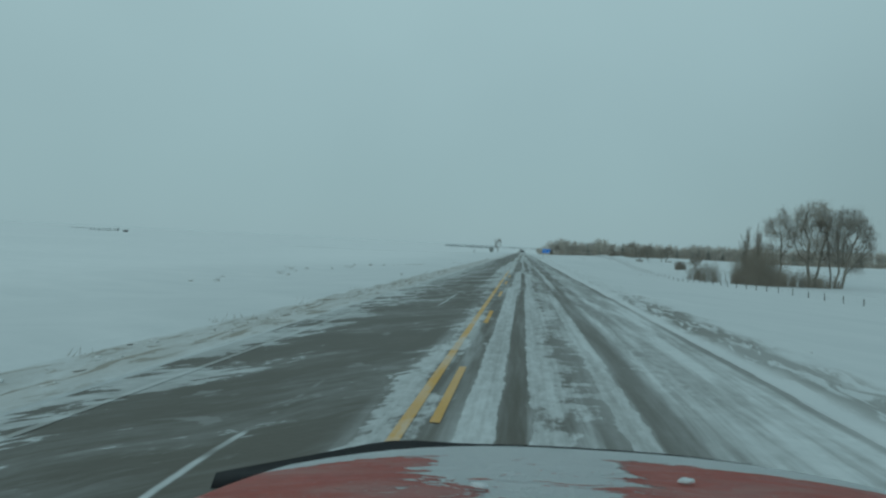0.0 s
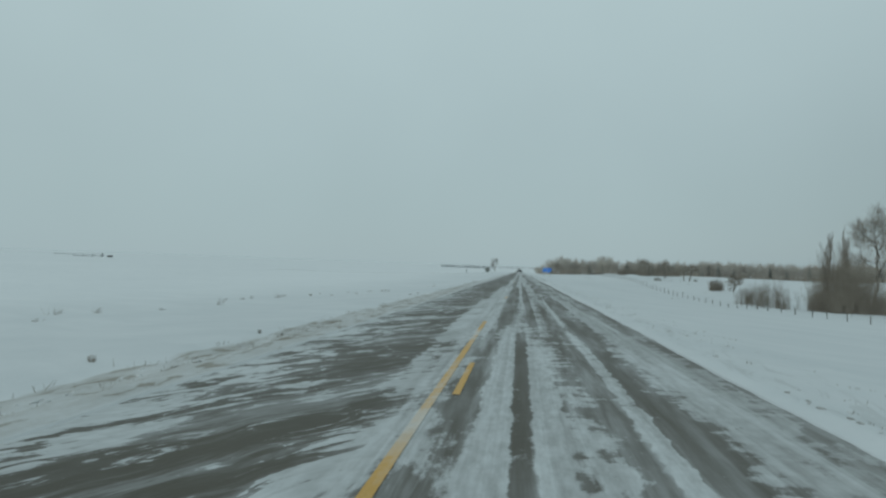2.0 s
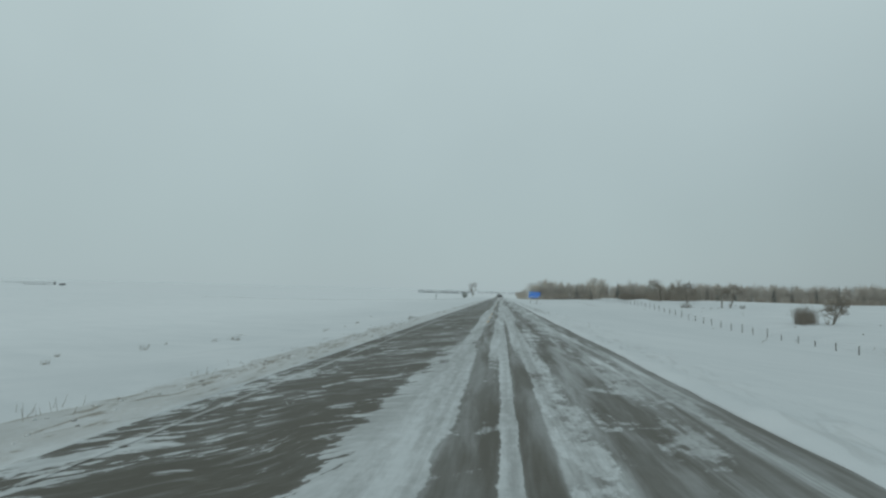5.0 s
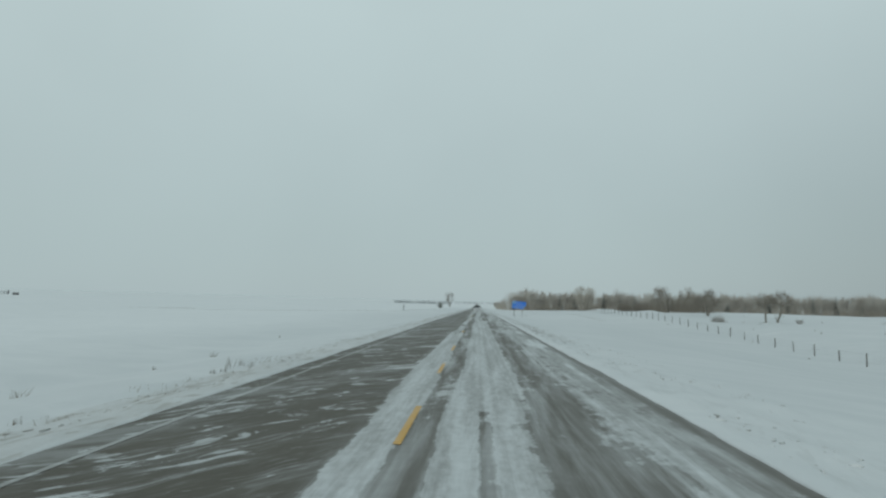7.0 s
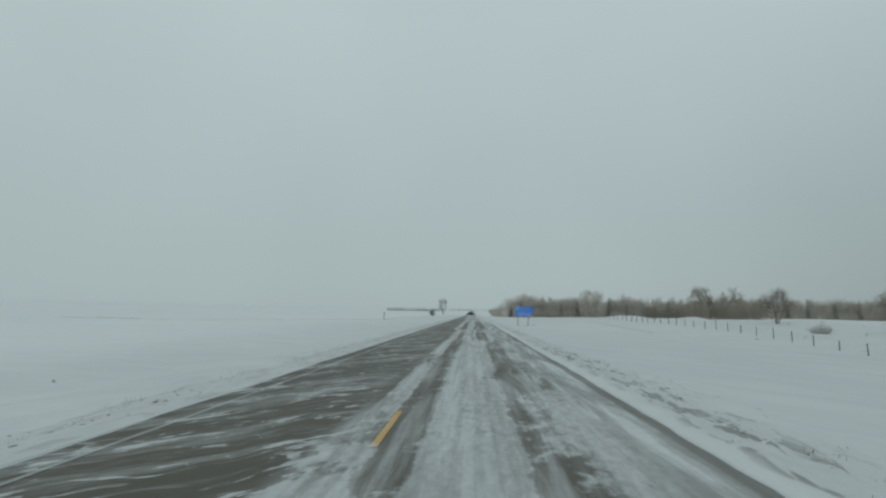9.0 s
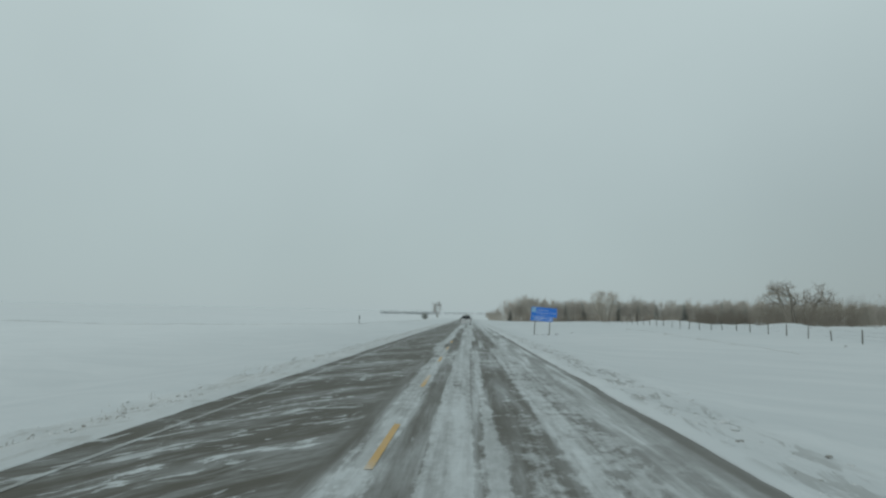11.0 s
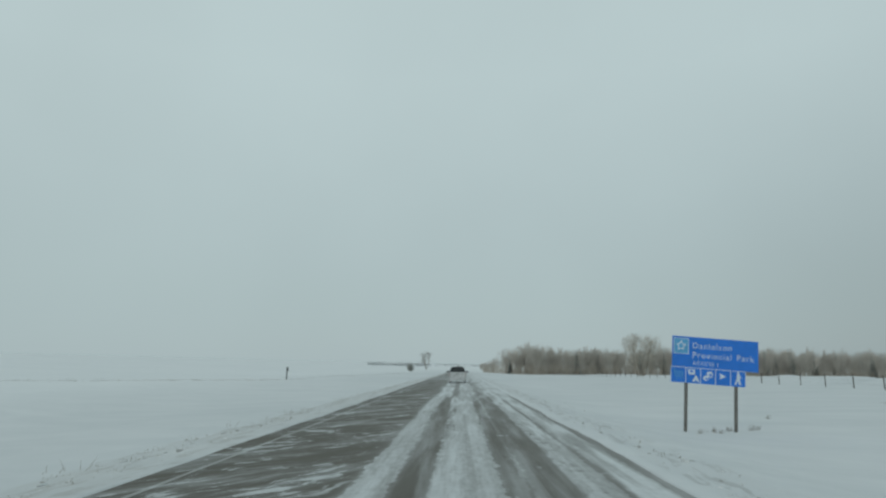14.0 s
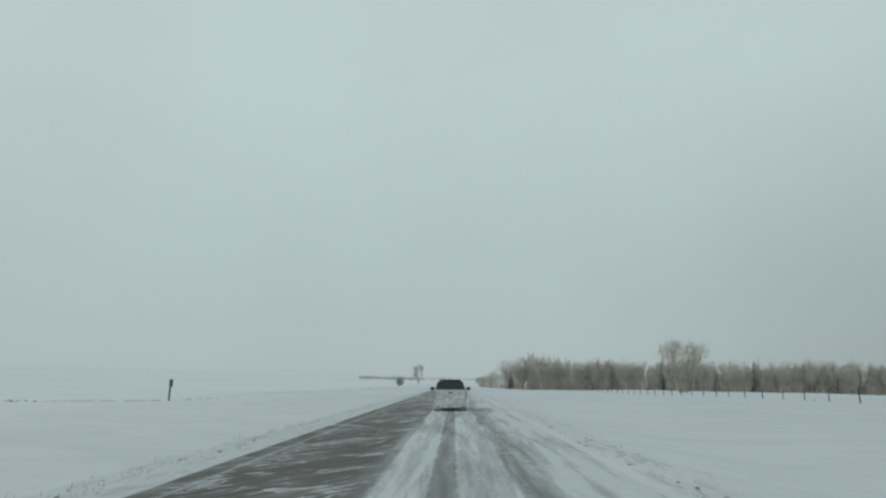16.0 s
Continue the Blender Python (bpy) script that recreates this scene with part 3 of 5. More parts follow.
def strip(name, x0, x1, y0, y1, step, lift, material, label, wob=0.0, n=2, thick=0.0):
    """A strip of the road, following its crown and its climb."""
    ys = np.concatenate([np.arange(y0, min(y1, 700), step), np.geomspace(max(y0 + step, 700), y1, 30)]) if y1 > 700 else np.linspace(y0, y1, max(2, int((y1 - y0) / step) + 1))
    vs, fs = [], []
    for j, y in enumerate(ys):
        a = x0 + wob * vnoise(np.array(y * 0.35), np.array(1.5), 11) + 0.4 * wob * vnoise(np.array(y * 1.7), np.array(1.5), 12)
        b = x1 + wob * vnoise(np.array(y * 0.3), np.array(7.5), 13) + 0.4 * wob * vnoise(np.array(y * 1.9), np.array(7.5), 14)
        for i in range(n):
            x = a + (b - a) * i / (n - 1)
            vs.append((x, y, lift - 0.008 * abs(x - CENTRE) + float(rise(y))))
        if thick:
            vs.append((b + 0.05, y, lift - thick + float(rise(y))))
            vs.append((a - 0.05, y, lift - thick + float(rise(y))))
    m = n + (2 if thick else 0)
    for j in range(len(ys) - 1):
        for i in range(n - 1):
            fs.append((j * m + i, j * m + i + 1, (j + 1) * m + i + 1, (j + 1) * m + i))
        if thick:
            fs.append((j * m + n - 1, j * m + n, (j + 1) * m + n, (j + 1) * m + n - 1))
            fs.append((j * m + n + 1, j * m, (j + 1) * m, (j + 1) * m + n + 1))
    return tagged(piece(name, mesh(name, vs, fs, material, not thick)), label, "road" if thick else "road marking", "", "structure")


strip("road", ROAD_L, ROAD_R, -120, 1900, 0.4, 0.0, M_ROAD, "two-lane asphalt highway streaked with packed and drifting snow", 0.16, 12, 0.22)
for y0, y1 in ((-40, 16), (86, 700)):
    strip("edge_line", -4.43, -4.34, y0, y1, 1.0, 0.006, M_WHITE_LINE, "thin white painted edge line, partly under snow")
strip("centre_line", -1.27, -1.15, -40, 53, 1.0, 0.006, M_YELLOW, "solid yellow centre line, partly under snow")
for k in range(-4, 48):
    y0 = float(np.interp(k, [-4, 0, 5, 7, 13, 17, 22, 28, 60], [-28.3, 6.1, 49.1, 70.2, 120.8, 153.7, 195.4, 247.2, 523.0]))
    # the others lie buried under packed snow
    if y0 < 42 or 68 < y0 < 74 or 118 < y0 < 142 or 150 < y0 < 157 or 186 < y0 < 225 or 230 < y0 < 236:
        strip("centre_dash", -0.985, -0.885, y0, y0 + 3.0, 1.0, 0.006, M_YELLOW, "short yellow centre dash half covered by snow")


# ------------------------------------------------------------------ plants
def limbs(rng, height, stems=1, spread=0.35, levels=4, first=0.25, kids=(7, 6, 5), up=0.35, lean=0.1, thick=0.02, bend=0.12, steps=(5, 4, 3, 2, 2), crown=None):
    """Grows a bare tree: a list per level of (start, end, radius, radius)."""
    out = [[] for _ in range(levels)]

    def inside(q):
        return crown is None or (q[0] ** 2 + q[1] ** 2) / crown[1] ** 2 + ((q[2] - crown[0]) / crown[2]) ** 2 < 1

    def grow(p, d, length, r, lev):
        n = steps[lev]
        if lev and crown:
            dn = np.array(d, float) / np.linalg.norm(d) + np.array((0, 0, up * 0.3))
            whole = length
            while length > 0.25 and not inside(np.array(p) + dn * length):
                length *= 0.8
            if length < 0.22 * whole:
                return
        pts = [np.array(p, float)]
        d = np.array(d, float)
        for i in range(n):
            d = d + rng.normal(0, bend, 3) + np.array((0, 0, up * 0.25 * (lev > 0)))
            d /= np.linalg.norm(d)
            pts.append(pts[-1] + d * length / n)
        tip = 0.25 if lev < 2 else 0.5
        for i in range(n):
            out[lev].append((pts[i], pts[i + 1], r * (1 - (1 - tip) * i / n), r * (1 - (1 - tip) * (i + 1) / n)))
        if lev + 1 < levels:
            for j in range(kids[lev] if lev < len(kids) else 3):
                f = (first if lev == 0 else 0.2) + (1 - (first if lev == 0 else 0.2)) * (j + rng.random()) / (kids[lev] if lev < len(kids) else 3)
                f = min(f, 0.99)
                i = min(int(f * n), n - 1)
                q = pts[i] + (pts[i + 1] - pts[i]) * (f * n - i)
                side = rng.normal(0, 1, 3)
                side -= d * side.dot(d)
                side /= np.linalg.norm(side)
                dd = d * up * 2 + side * (spread * 2.2) + np.array((0, 0, up))
                dd /= np.linalg.norm(dd)
                ln = length * (0.62 if lev == 0 else 0.55) * (1.15 - 0.55 * f) * rng.uniform(0.75, 1.2)
                grow(q, dd, ln, max(r * (1 - 0.7 * f) * 0.5, 0.008), lev + 1)

    for s in range(stems):
        ang = 2 * math.pi * (s + rng.random()) / stems
        k = lean if stems == 1 else lean + 0.22
        grow((math.cos(ang) * 0.25 * (stems > 1), math.sin(ang) * 0.25 * (stems > 1), -0.25), (math.cos(ang) * k, math.sin(ang) * k, 1), height * (0.78 if stems == 1 else rng.uniform(0.66, 0.85)), height * thick, 0)
    return out


def tubes(name, segs, material, sides):
    """Tapered bars, all in one mesh."""
    P0, P1 = np.array([s[0] for s in segs]), np.array([s[1] for s in segs])
    R0, R1 = np.array([s[2] for s in segs]), np.array([s[3] for s in segs])
    D = P1 - P0
    D /= np.maximum(np.linalg.norm(D, axis=1, keepdims=True), 1e-9)
    A = np.cross(D, np.where(np.abs(D[:, 2:3]) > 0.9, [[1.0, 0, 0]], [[0, 0, 1.0]]))
    A /= np.linalg.norm(A, axis=1, keepdims=True)
    B = np.cross(D, A)
    vs = []
    for P, R in ((P0, R0), (P1, R1)):
        for k in range(sides):
            a = 2 * math.pi * k / sides
            vs.append(P + R[:, None] * (A * math.cos(a) + B * math.sin(a)))
    V = np.stack(vs, 1).reshape(-1, 3)
    base = np.arange(len(segs)) * (2 * sides)
    F = np.concatenate([np.stack([base + k, base + (k + 1) % sides, base + sides + (k + 1) % sides, base + sides + k], 1) for k in range(sides)])
    return mesh(name, V.tolist(), F.tolist(), material, True)


def bare_tree(seed, height, label, at, bark_m=None, twig_m=None, twig=0.012, name="bare_tree", group="", joined=False, **kw):
    rng = np.random.default_rng(seed)
    L = limbs(rng, height, **kw)
    t = thing(name, label, "tree", at, 0, group)
    k = (kw.get("steps") or (5,))[0]
    for i in range(0, len(L[0]), k):
        piece("trunk", tubes("trunk", L[0][i:i + k], bark_m or M_BARK, 8), t)
    if joined:
        rest = [s for lv in L[1:] for s in lv]
    else:
        k1 = (kw.get("steps") or (5, 4))[1]
        for i in range(0, len(L[1]), k1):
            piece("limb", tubes("limb", L[1][i:i + k1], bark_m or M_BARK, 5), t)
        rest = [s for lv in L[2:] for s in lv]
    rest = [(a, b, max(r0, twig), max(r1, twig * 0.7)) for a, b, r0, r1 in rest]
    piece("crown", tubes("crown", rest, twig_m or M_TWIG, 3), t, "fine bare twigs", "stuff")
    return t


def colonised(seed, feet, lobes, points, step=0.45, reach=3.0, kill=0.42, rise=0.25):
    """Grows stems from the feet towards points strewn through the lobes (x, y, z, radius, height) of a crown. Returns places, parents and radii."""
    g = np.random.default_rng(seed)
    aim = []
    size = np.array([l[3] ** 2 * l[4] for l in lobes])
    for l, m in zip(lobes, np.maximum(8, points * size / size.sum()).astype(int)):
        d = g.normal(0, 1, (m, 3))
        d *= (g.random((m, 1)) ** 0.28) / np.linalg.norm(d, axis=1, keepdims=True)
        aim.append(d * (l[3], l[3], l[4]) + l[:3])
    aim = np.concatenate(aim)
    P, par = [], []
    for foot, way, length in feet:
        p, w = np.array(foot, float), np.array(way, float)
        prev = -1
        for _ in range(int(length / step)):
            P.append(p.copy())
            par.append(prev)
            prev = len(P) - 1
            w = w / np.linalg.norm(w) + g.normal(0, 0.06, 3)
            p = p + w / np.linalg.norm(w) * step
    near, best = np.full(len(aim), -1), np.full(len(aim), 1e9)
    added = list(range(len(P)))
    live = np.ones(len(aim), bool)
    for _ in range(90):
        for i in added:
            d = np.linalg.norm(aim - P[i], axis=1)
            m = d < best
            best[m], near[m] = d[m], i
        live &= best > kill
        pull = live & (best < (reach if len(P) > 160 else 99))
        if not pull.any():
            break
        added = []
        for i in np.unique(near[pull]):
            to = aim[pull & (near == i)] - P[i]
            w = (to / np.linalg.norm(to, axis=1, keepdims=True)).mean(0) + np.array((0, 0, rise)) + g.normal(0, 0.07, 3)
            q = P[i] + w / max(np.linalg.norm(w), 1e-6) * step
            if any(np.linalg.norm(P[j] - q) < 0.05 for j in added) or len(P) > 3200:
                continue
            P.append(q)
            par.append(int(i))
            added.append(len(P) - 1)
        if not added:
            break
    R = np.zeros(len(P))
    for i in range(len(P) - 1, -1, -1):
        R[i] = max(R[i], 1.0)
        if par[i] >= 0:
            R[par[i]] = (R[par[i]] ** 2.3 + R[i] ** 2.3) ** (1 / 2.3)
    return np.array(P), par, R


def crown_clumps(seed, *hulls):
    """Breaks the hulls (x, y, z, radius, height, count) of a crown into clumps at the ends of its limbs, with gaps between."""
    g = np.random.default_rng(seed)
    out = []
    for x, y, z, r, h, count in hulls:
        for i in range(count):
            a, e = 2.4 * i + g.uniform(-0.5, 0.5), g.uniform(-0.75, 1.0)
            c = math.sqrt(max(0.0, 1 - e * e)) * g.uniform(0.62, 0.80)
            k = g.uniform(0.24, 0.40)
            out.append((x + math.cos(a) * c * r, y + math.sin(a) * c * r, z + e * 0.74 * h, k * r, k * h * 1.15))
    return out


def grown_tree(seed, label, at, feet, lobes, points, girth, name="bare_tree", bark_m=None, twig_m=None, twig=0.011, sprays=5, spray=0.8, group="", **kw):
    """A bare tree whose limbs fill the lobes of its crown: trunks, limbs, and a crown of fine twigs."""
    P, par, R = colonised(seed, feet, lobes, points, **kw)
    g = np.random.default_rng(seed + 7)
    R = np.maximum(R * girth / R.max(), twig * 1.3)
    kids = [[] for _ in P]
    for i, p in enumerate(par):
        if p >= 0:
            kids[p].append(i)
    t = thing(name, label, "tree", at, 0, group)
    fine, todo = [], [(i, "trunk") for i, p in enumerate(par) if p < 0]
    while todo:
        i, what = todo.pop()
        segs = [(P[par[i]], P[i], min(R[par[i]], R[i] * 1.4), R[i])] if par[i] >= 0 else []
        while kids[i]:
            k = max(kids[i], key=lambda c: R[c])
            todo += [(c, "limb") for c in kids[i] if c != k]
            segs.append((P[i], P[k], R[i], R[k]))
            i = k
        if what == "trunk" or (len(segs) >= 4 and segs[0][3] > girth * 0.16):
            piece(what, tubes(what, segs, bark_m or M_BARK, 7 if what == "trunk" else 5), t)
        else:
            fine += segs
    for i in np.nonzero(R < girth * 0.22)[0]:
        way = P[i] - P[par[i]]
        way /= max(np.linalg.norm(way), 1e-6)
        for _ in range(sprays if not kids[i] else max(1, sprays // 2)):
            d = way * 0.7 + g.normal(0, 0.5, 3) + np.array((0, 0, 0.35))
            q = P[i] + d / np.linalg.norm(d) * spray * g.uniform(0.5, 1.2)
            fine.append((P[i], q, twig, twig * 0.5))
            e_ = q + (d / np.linalg.norm(d) + g.normal(0, 0.5, 3)) * spray * 0.4
            fine.append((P[i] * 0.4 + q * 0.6, e_, twig * 0.8, twig * 0.4))
    piece("crown", tubes("crown", fine, twig_m or M_TWIG, 3), t, "fine bare twigs", "stuff")
    return t


def stems_mesh(name, rng, spots, hmin, hmax, r, material, fan=0.25, per=14, twigs=3):
    """Brush: many thin stems that fan out from each spot, with side twigs."""
    segs = []
    for x, y, z, k in spots:
        for i in range(per):
            h = rng.uniform(hmin, hmax) * k
            a, f = rng.uniform(0, 2 * math.pi), fan * rng.uniform(0.1, 1)
            p = np.array((x + rng.normal(0, 0.25 * k), y + rng.normal(0, 0.25 * k), z - 0.1))
            m = p + np.array((math.cos(a) * f * h * 0.4, math.sin(a) * f * h * 0.4, h * 0.55))
            q = m + np.array((math.cos(a) * f * h * 0.6 + rng.normal(0, 0.05), math.sin(a) * f * h * 0.6, h * 0.45))
            segs += [(p, m, r, r * 0.8), (m, q, r * 0.8, r * 0.3)]
            for _ in range(twigs):
                u = rng.uniform(0.1, 0.9)
                s = m + (q - m) * u if rng.random() < 0.6 else p + (m - p) * max(u, 0.35)
                e2 = s + np.array((rng.normal(0, 0.16), rng.normal(0, 0.16), rng.uniform(0.1, 0.4))) * h * 0.45
                segs.append((s, e2, r * 0.6, r * 0.25))
    return tubes(name, segs, material, 3)


def brush(name, label, category, seed, spots, hmin, hmax, r, material, fan=0.25, per=14, twigs=3, kind=""):
    """One bush or thicket, standing on the ground at the middle of its spots."""
    rng = np.random.default_rng(seed)
    cx, cy = float(np.mean([s[0] for s in spots])), float(np.mean([s[1] for s in spots]))
    cz = float(gz(cx, cy))
    loc = [(x - cx, y - cy, float(gz(x, y)) - cz, k) for x, y, k in spots]
    ob = piece(name, stems_mesh(name, rng, loc, hmin, hmax, r, material, fan, per, twigs))
    ob.location = (cx, cy, cz)
    return tagged(ob, label, category, "", kind)


def spruce(seed, height, width, label, at):
    """A spruce: a straight trunk and whorls of drooping, ragged boughs."""
    rng = np.random.default_rng(seed)
    t = thing("spruce_tree", label, "tree", at, 0, "spruces in the woods")
    piece("trunk", tubes("trunk", [(np.array((0, 0, -0.2)), np.array((0, 0, height)), height * 0.018, 0.02)], M_BARK, 6), t)
    vs, fs = [], []
    z = height * 0.06
    while z < height * 0.98:
        u = z / height
        rad = width * (1 - u) ** 0.78
        for k in range(max(4, int(11 * (1 - u) + 4))):
            a = rng.uniform(0, 2 * math.pi)
            ln = rad * rng.uniform(0.65, 1.15)
            c, s = math.cos(a), math.sin(a)
            w = 0.16 * ln + 0.12
            b = len(vs)
            dz = -0.25 * ln * rng.uniform(0.3, 1.3)
            vs += [(0, 0, z + 0.1), (c * ln * 0.55 - s * w, s * ln * 0.55 + c * w, z + dz * 0.4), (c * ln, s * ln, z + dz), (c * ln * 0.55 + s * w, s * ln * 0.55 - c * w, z + dz * 0.4), (c * ln * 0.5, s * ln * 0.5, z + dz * 0.4 - 0.3)]
            fs += [(b, b + 1, b + 2), (b, b + 2, b + 3), (b + 1, b + 4, b + 2), (b + 4, b + 3, b + 2)]
        z += height * 0.035
    piece("crown", mesh("crown", vs, fs, M_SPRUCE), t, "dark drooping needle boughs")
    return t


def on(x, y, sink=0.0):
    return (x, y, float(gz(x, y)) - sink)


# the group of trees by the creek
grown_tree(11, "large spreading bare cottonwood with several grey stems in snow", on(48.7, 118), [((0, 0, -0.3), (0.04, 0, 1), 4.2), ((0.7, -0.3, -0.3), (0.14, 0.05, 1), 3.6), ((-0.3, 0.4, -0.3), (-0.14, 0.05, 1), 3.2)],
           crown_clumps(1, (0.6, 0, 9.2, 3.7, 4.9, 18), (-1.2, 0.5, 7.4, 2.4, 3.2, 7), (0.7, 0, 5.0, 3.1, 2.4, 10)), 1700, 0.24, "cottonwood_tree", sprays=8, spray=0.95)
grown_tree(12, "bare cottonwood with forked leaning stems beside the creek", on(51.6, 116.8), [((0, 0, -0.3), (-0.02, 0, 1), 3.2), ((0.4, -0.2, -0.3), (0.22, -0.05, 1), 3.8), ((1.4, -0.6, -0.3), (0.10, -0.1, 1), 3.6)],
           crown_clumps(2, (1.8, -0.8, 8.8, 3.6, 4.4, 17), (3.6, -1.6, 7.2, 2.4, 3.2, 9), (2.8, -1.3, 4.4, 2.6, 2.3, 9)), 1650, 0.22, "cottonwood_tree", sprays=8, spray=0.95)
grown_tree(13, "slender pale-barked bare tree above dark brush", on(44.3, 120.2), [((0, 0, -0.3), (-0.02, 0, 1), 4.2), ((0.5, 0, -0.3), (0.08, 0, 1), 3.6)],
           crown_clumps(3, (0.2, 0, 8.8, 2.5, 4.3, 14), (-0.5, 0.2, 5.6, 2.0, 2.0, 5)), 850, 0.14, "birch_tree", sprays=8, spray=0.95)
for i, (x, y, h) in enumerate(((38.9, 120.3, 9.0), (40.7, 120.9, 9.3), (41.6, 121.4, 6.6), (39.6, 119.5, 6.2))):
    bare_tree(20 + i, h, "narrow upright bare poplar above dark brush", on(x, y), spread=0.20, levels=4, kids=(20, 6, 5), up=0.7, first=0.10, lean=0.02, thick=0.010, twig=0.010, bark_m=M_TWIG, twig_m=M_TWIG, name="poplar_tree", group="poplars by the creek", bend=0.05)
rng = np.random.default_rng(5)
brush("willow_thicket", "dense dark willow brush at the foot of the trees", "bush", 31, [(x, rng.uniform(114.5, 121.5), rng.uniform(0.6, 1.15) * np.interp(x, [37, 41, 48, 53], [1.0, 1.05, 1.0, 0.75])) for x in 37 + 16 * rng.random(105) ** 1.25], 1.4, 3.1, 0.016, M_BRUSH, 0.5, 16, 6)
brush("willow_thicket", "tall grey-brown brush around the poplars", "bush", 43, [(40.6 + a, rng.uniform(116, 122), 1.1 - 0.13 * abs(a)) for a in rng.normal(0, 2.4, 110) if abs(a) < 5], 2.8, 7.4, 0.012, M_BRUSH, 0.4, 13, 7)
clumps = ((139.5, 0.75, 1.2, 18), (137.0, 0.9, 0.9, 18), (134.2, 0.85, 0.8, 14), (130.6, 1.15, 0.45, 16), (126.6, 0.95, 0.5, 9), (123.4, 0.7, 0.6, 8))
brush("willow_stand", "stand of grey-brown upright willow stems behind the fence", "bush", 32, [(rng.normal(35.5, 0.7), y + rng.normal(0, w), k * rng.uniform(0.75, 1.1)) for y, k, w, c in clumps for _ in range(c)], 2.2, 4.2, 0.011, M_WILLOW, 0.22, 8, 4)
brush("round_bush", "round dense bare bush in the snow", "bush", 33, [(39 + a, 169 + b, 1.2 - 0.26 * math.hypot(a, b)) for a, b in rng.normal(0, 0.85, (34, 2))], 1.2, 2.3, 0.012, M_TWIG, 0.5, 18, 6)
bare_tree(34, 4.4, "small crooked bare tree beside a round bush", on(41.9, 168.2), stems=2, spread=0.5, levels=5, kids=(13, 9, 6, 3), up=0.22, lean=0.10, thick=0.03, twig=0.010, first=0.3, crown=(2.7, 2.6, 1.7))
grown_tree(35, "small bare tree with a crooked leaning trunk and round crown", on(44.3, 216), [((0, 0, -0.2), (-0.08, 0, 1), 1.7)], crown_clumps(4, (0.0, 0, 3.0, 1.7, 1.25, 11)), 420, 0.14, step=0.28, reach=1.8, kill=0.3, spray=0.5, sprays=7)
grown_tree(46, "small bare tree with a bent forked trunk in the snow", on(45.3, 214.5), [((0, 0, -0.2), (0.22, 0, 1), 1.8), ((0.1, 0, -0.2), (-0.2, 0.1, 1), 1.2)], crown_clumps(5, (0.7, 0, 3.1, 1.6, 1.25, 10), (1.8, 0, 2.6, 1.1, 0.9, 4)), 420, 0.15, step=0.28, reach=1.8, kill=0.3, spray=0.5, sprays=7)
grown_tree(36, "round-crowned bare tree with a short trunk near the fence", on(45.3, 244.5), [((0, 0, -0.2), (0.02, 0, 1), 1.4), ((0.2, 0, -0.2), (0.25, 0, 1), 1.2)], crown_clumps(6, (0, 0, 2.9, 2.6, 1.85, 16)), 560, 0.17, step=0.32, reach=2.0, kill=0.34, spray=0.6, sprays=7)
grown_tree(38, "bare tree with rounded twig masses above the brush", on(46, 274), [((0, 0, -0.2), (-0.35, 0, 1), 1.9), ((0.3, 0, -0.2), (-0.05, 0, 1), 1.8)], crown_clumps(7, (-1.5, 0, 4.2, 2.5, 1.8, 15), (0.3, 0, 3.3, 1.6, 1.3, 5)), 560, 0.17, step=0.34, reach=2.0, kill=0.36, spray=0.6, sprays=7)
grown_tree(39, "bare tree with a forked rounded crown above the brush", on(50.5, 279), [((0, 0, -0.2), (-0.2, 0, 1), 2.2), ((0.2, 0, -0.2), (0.3, 0, 1), 2.2)], crown_clumps(8, (1.9, 0, 3.9, 2.3, 1.9, 13)), 440, 0.15, step=0.34, reach=2.0, kill=0.36, spray=0.6, sprays=7)
brush("willow_thicket", "dense dark brush behind the fence among drifts", "bush", 44, [(36.8 + 9 * rng.random(), rng.uniform(285, 291), rng.uniform(0.6, 1.1)) for _ in range(85)], 1.4, 3.0, 0.013, M_TWIG, 0.45, 15, 6)
brush("willow_thicket", "grey-brown brush at the foot of two bare trees", "bush", 45, [(rng.uniform(42.5, 58), rng.uniform(272, 284), rng.uniform(0.6, 1.1)) for _ in range(130)], 1.8, 4.6, 0.014, M_TWIG, 0.42, 14, 6)
grown_tree(47, "tall fan-shaped bare tree standing above the woods", on(47.6, 408), [((0.25 * k, 0.1 * k * k - 0.2, -0.3), (0.30 * k, 0.1 * k, 1), 2.0) for k in (-2, -1, 0, 1, 2)],
           crown_clumps(9, (0, 0, 6.2, 5.2, 4.2, 22), (0.3, 0, 3.8, 3.6, 2.6, 10), (0.4, 0, 8.6, 2.8, 1.8, 6)), 1000, 0.20, bark_m=M_TWIG, twig_m=M_HAZED, twig=0.011, sprays=5, spray=1.0)
grown_tree(41, "solitary bare tree beside the road far ahead", on(-33.5, 882), [((0, 0, -0.3), (-0.06, 0, 1), 6.0), ((0.6, 0, -0.3), (0.2, 0, 1), 5.0)], crown_clumps(10, (0, 0, 10.4, 6.4, 6.6, 16)), 520, 0.42,
           bark_m=M_BARK, twig_m=M_BARK, twig=0.028, sprays=3, spray=1.3, step=0.8, reach=5.0, kill=0.9)


